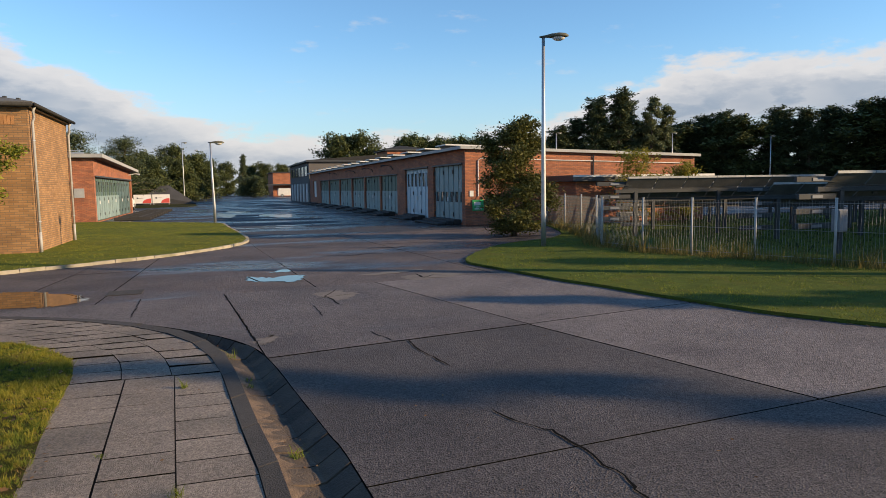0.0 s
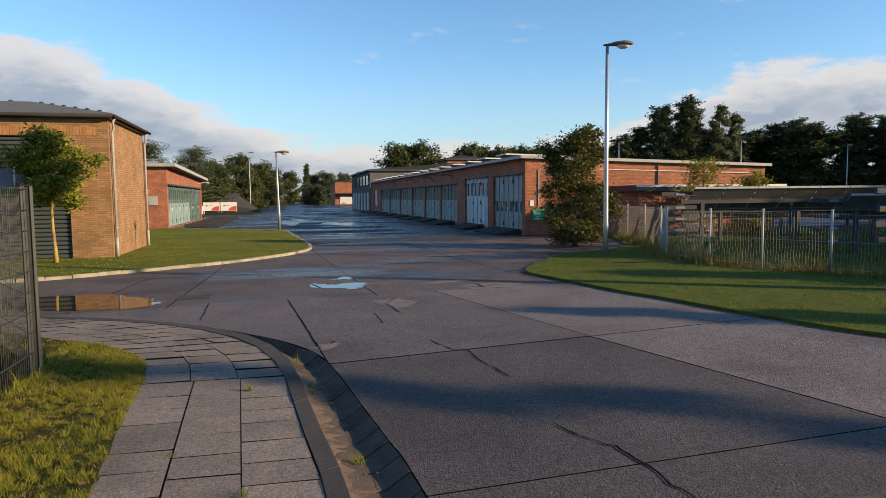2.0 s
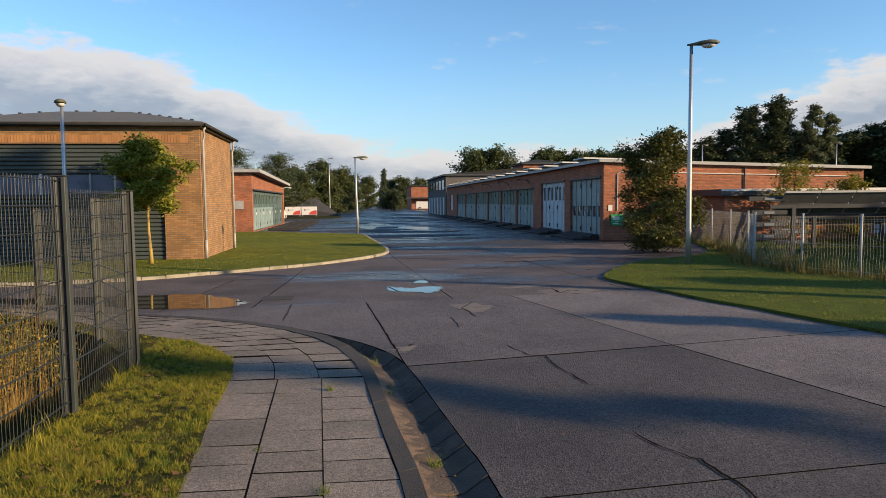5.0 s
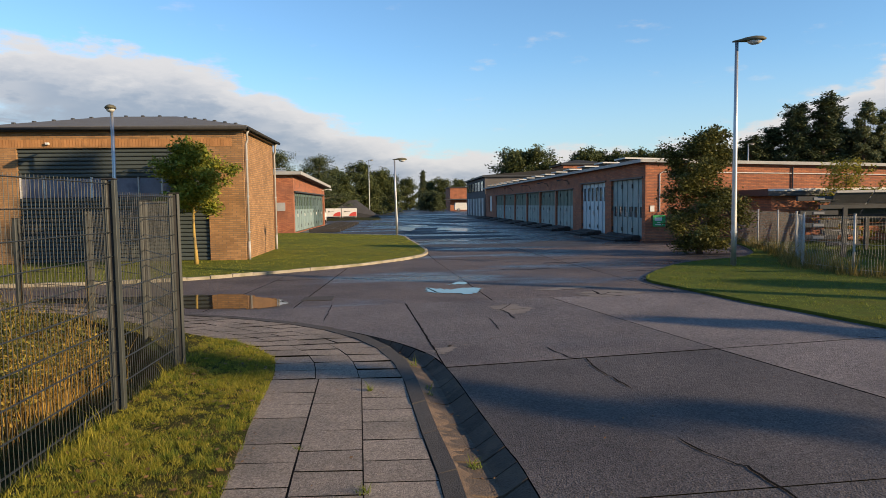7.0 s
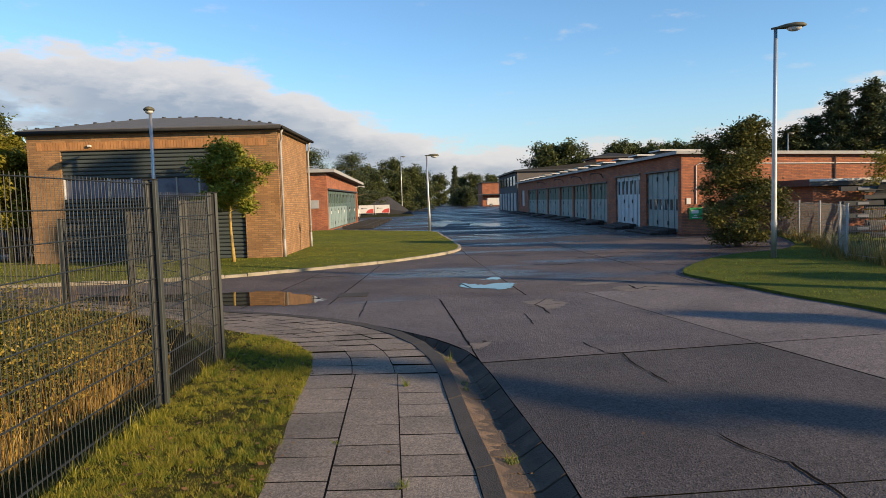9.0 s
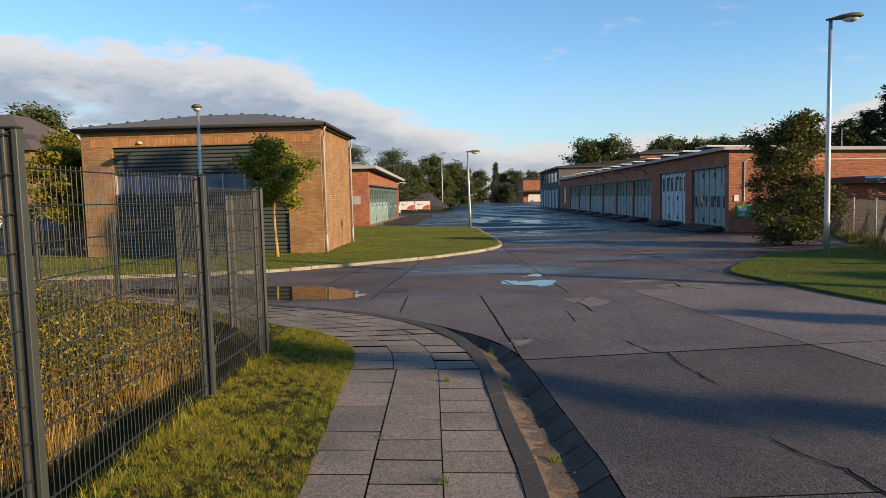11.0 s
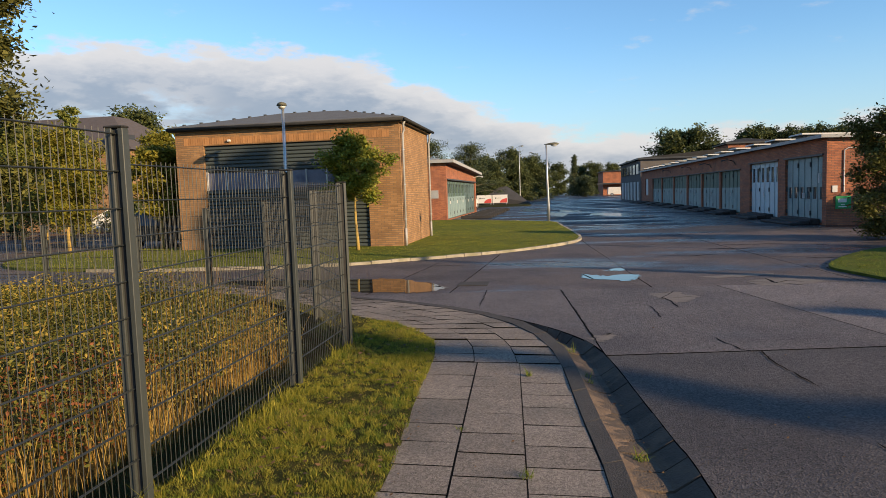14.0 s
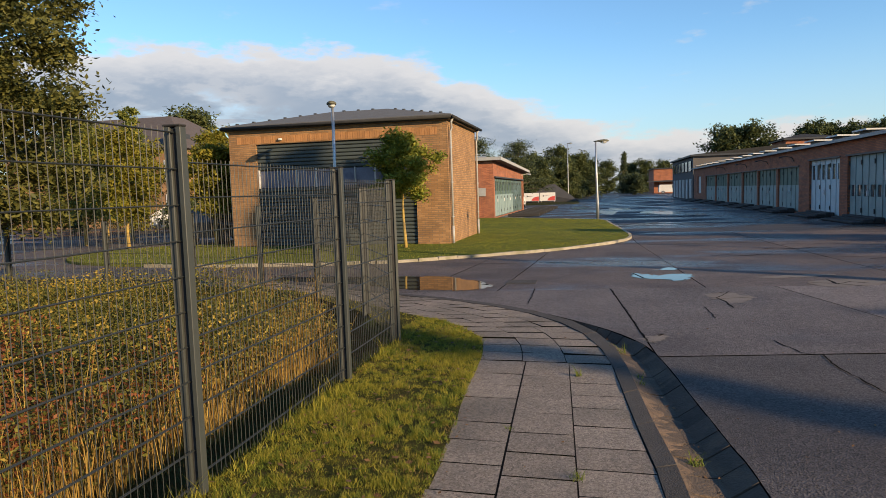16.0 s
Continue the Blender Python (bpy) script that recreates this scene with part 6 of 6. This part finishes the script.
blades("long_grass", RIGHT_GREEN, (5.5, 7, 10.5, 27), 34000, 0.06, 0.28, 0.006, 0.8, 0.05, M_RANK, "tall dry grass along the wire fence", "grass", 11, near_line(WIRE_P, 0.55))
blades("long_grass", RIGHT_GREEN, (5.5, 7, 10.5, 27), 30000, 0.06, 0.24, 0.007, 0.8, 0.05, M_RANK, "green weeds along the wire fence", "grass", 12, near_line(WIRE_P, 0.6))
blades("grass", RIGHT_GREEN, (9, 7, 32, 27.5), 36000, 0.03, 0.10, 0.012, 1.0, 0.05, M_SHADE_GRASS, "rough grass behind the wire fence, coloured dark for shade", "grass", 13)


def fence_dist(P):
    d = np.full(len(P), 1e9)
    line = [p for p, _ in FENCE]
    for (xa, ya), (xb, yb) in zip(line, line[1:]):
        ux, uy = xb - xa, yb - ya
        t = np.clip(((P[:, 0] - xa) * ux + (P[:, 1] - ya) * uy) / (ux * ux + uy * uy), 0, 1)
        d = np.minimum(d, np.hypot(P[:, 0] - xa - t * ux, P[:, 1] - ya - t * uy))
    return d


def ditch_dist(P):
    """Distance from the bare ditch side: the straight fence beside the verge; the far fences have weeds close by."""
    return np.minimum(np.where(P[:, 1] < 8.2, -6.19 - P[:, 0], 9.0), fence_dist(P) + 0.6)


def basin_z(P):
    s = np.clip((fence_dist(P) - 0.06) / 0.32, 0, 1)
    return -0.03 - 0.42 * s * s * (3 - 2 * s) + 0.06 * (patchy(P, 1.5, 44) - 0.5) * s


def basin():
    xs, ys = np.arange(-14.6, -6.0, 0.1), np.arange(-6, 12.6, 0.1)
    X, Y = np.meshgrid(xs, ys)
    P = np.column_stack((X.ravel(), Y.ravel()))
    Z = basin_z(P)
    ok = in_poly(P, FIELD).reshape(X.shape)
    W = len(xs)
    T = []
    for j in range(len(ys) - 1):
        for i in range(W - 1):
            if ok[j, i] or ok[j, i + 1] or ok[j + 1, i] or ok[j + 1, i + 1]:
                a = j * W + i
                T += [(a, a + 1, a + W + 1), (a, a + W + 1, a + W)]
    ob = mesh_tris("meadow_basin", np.column_stack((P, Z - 0.02)), np.array(T), M_FIELD, "sunken meadow floor behind the mesh fence", "meadow")
    tagged(ob, kind="structure")


basin()


def weeds(n, size, zlo, zhi, material, label, seed, keep):
    """Small weed leaves through the height of the meadow."""
    r = np.random.RandomState(seed)
    P = np.column_stack((r.uniform(-14.6, -6.2, n), r.uniform(-3, 12.4, n)))
    m = in_poly(P, FIELD) & keep(P, r)
    P = P[m]
    n = len(P)
    hump = 0.75 + 0.5 * patchy(P, 1.8, 61)
    z = basin_z(P) + (zlo + (zhi - zlo) * r.uniform(0, 1, n) ** 0.6) * hump * np.clip((ditch_dist(P) - 0.2) / 1.4, 0.3, 1)
    C = np.column_stack((P, z))
    u = r.normal(0, 1, (n, 3))
    u[:, 2] = u[:, 2] * 0.6 + 0.15
    u /= np.linalg.norm(u, axis=1)[:, None]
    w = np.cross(u, r.normal(0, 1, (n, 3)))
    w /= np.linalg.norm(w, axis=1)[:, None]
    s = (size * r.uniform(0.5, 1.4, n))[:, None]
    V = np.stack((C - u * s, C + w * s * 0.5, C + u * s, C - w * s * 0.5), 1).reshape(-1, 3)
    i = np.arange(n)[:, None] * 4
    T = np.concatenate((i + [0, 1, 2], i + [0, 2, 3]))
    mesh_tris("meadow_weeds", V, T, material, label, "weeds")


M_WEED_R = leafy("reddish_weeds", (0.13, 0.033, 0.014), (0.29, 0.105, 0.034), 0.25)
M_WEED_G = leafy("green_weeds", (0.032, 0.042, 0.010), (0.19, 0.175, 0.03), 0.2)
M_WEED_Y = leafy("yellow_weeds", (0.17, 0.13, 0.022), (0.44, 0.30, 0.05), 0.25)
off = lambda d: (lambda P, r: ditch_dist(P) > d + r.uniform(0, 0.4, len(P)))
weeds(190000, 0.021, 0.05, 0.85, M_WEED_G, "leafy green weeds in the meadow", 71, off(1.0))
weeds(130000, 0.020, 0.1, 0.9, M_WEED_Y, "yellowing weeds in the meadow", 72, lambda P, r: (ditch_dist(P) > 1.05) & (patchy(P, 1.3, 81) > r.uniform(0.3, 0.95, len(P))))
weeds(210000, 0.020, 0.05, 0.88, M_WEED_R, "reddish-brown weeds in the meadow", 73, lambda P, r: (ditch_dist(P) > 1.3) & (patchy(P, 1.1, 82) + (7.2 - P[:, 1]) * 0.25 > r.uniform(0.5, 1.2, len(P))))
blades("dry_stalks", FIELD, (-10.5, -2, -6.2, 11.5), 64000, 0.30, 0.80, 0.0034, 0.45, basin_z, M_REED, "tall dry golden grass stalks in the meadow", "grass", 74, lambda P, r: (ditch_dist(P) > 1.0) & (ditch_dist(P) < 1.15 + 1.6 * r.uniform(0, 1, len(P)) ** 2) & (patchy(P, 1.6, 83) > r.uniform(0.1, 0.9, len(P))), lambda P: np.clip((ditch_dist(P) - 0.3) / 1.4, 0.4, 1))
blades("grass", FIELD, (-8.0, -2, -6.19, 9.5), 70000, 0.02, 0.09, 0.003, 0.9, basin_z, M_SHADE_GRASS, "short ditch grass along the fence, coloured dark for shade", "grass", 75, lambda P, r: ditch_dist(P) < 1.3, simple=True)
# tufts in the pavement joints and the gutter
for i, (x, y, rr, z) in enumerate(((-4.06, 4.72, 0.05, 0.0), (-3.60, 7.15, 0.08, -0.06), (-3.58, 6.9, 0.06, -0.06), (-3.34, 5.2, 0.05, -0.06), (-4.55, 5.5, 0.04, 0.0), (-4.1, 6.9, 0.03, 0.0), (-3.7, 8.0, 0.07, -0.06))):
    circ = [(x + rr * math.cos(k * 0.8), y + rr * math.sin(k * 0.8)) for k in range(8)]
    blades("weed_tuft", circ, (x - rr, y - rr, x + rr, y + rr), 60, 0.02, 0.07, 0.003, 1.4, z, M_BLADE2, "small green weed tuft in a joint", "weed", 200 + i)


# ---- fallen leaves and grit ----
def litter(n, poly, box_, size, z, material, label, seed):
    r = np.random.RandomState(seed)
    P = np.column_stack((r.uniform(box_[0], box_[2], n), r.uniform(box_[1], box_[3], n)))
    P = P[in_poly(P, poly)]
    n = len(P)
    C = np.column_stack((P, np.full(n, z) + r.uniform(0.002, 0.012, n)))
    a = r.uniform(0, math.tau, n)
    u = np.column_stack((np.cos(a), np.sin(a), r.uniform(-0.3, 0.3, n)))
    w = np.column_stack((-np.sin(a), np.cos(a), r.uniform(-0.4, 0.4, n)))
    s = (size * r.uniform(0.4, 1.4, n))[:, None]
    V = np.stack((C - u * s, C + w * s * 0.6, C + u * s, C - w * s * 0.6), 1).reshape(-1, 3)
    i = np.arange(n)[:, None] * 4
    mesh_tris("leaf_litter", V, np.concatenate((i + [0, 1, 2], i + [0, 2, 3])), material, label, "leaf litter")


M_DEAD = leafy("dead_leaves", (0.07, 0.035, 0.015), (0.24, 0.13, 0.05), 0.1)
litter(900, KERB_OUT + ROAD_EDGE[::-1], (-4.4, 0.5, -2.9, 10), 0.014, -0.070, M_DEAD, "fallen leaves and grit in the gutter", 5)
litter(160, VERGE + KERB_IN[::-1], (-7, 0.5, -3.3, 11), 0.012, 0.002, M_DEAD, "few fallen leaves on the footpath", 6)
edge = [(x - 0.05, y) for x, y in VERGE if y < 9] + [(x + 0.09, y) for x, y in VERGE if y < 9][::-1]
litter(1500, edge, (-5.6, 0.5, -4.6, 9), 0.013, 0.002, M_DEAD, "brown leaf litter along the lawn edge", 7)
litter(260, VERGE_POLY, (-6.2, 2.5, -4.8, 9), 0.022, 0.02, M_DEAD, "fallen brown leaves in the grass", 8)
litter(260, ROAD_POLY, (-3.2, 3, 3, 14), 0.012, 0.003, M_DEAD, "scattered grit and leaf bits on the road", 9)
edge2 = [(x - 0.10, y) for x, y in RIGHT_GREEN[:-2]] + [(x + 0.10, y) for x, y in RIGHT_GREEN[:-2]][::-1]
litter(5000, edge2, (1, 5, 6, 19), 0.03, 0.01, mat("edge_soil", (0.045, 0.036, 0.026), 0.95, 0.3, 6, spec=0.06), "dark crumbled soil along the lawn edge", 10)
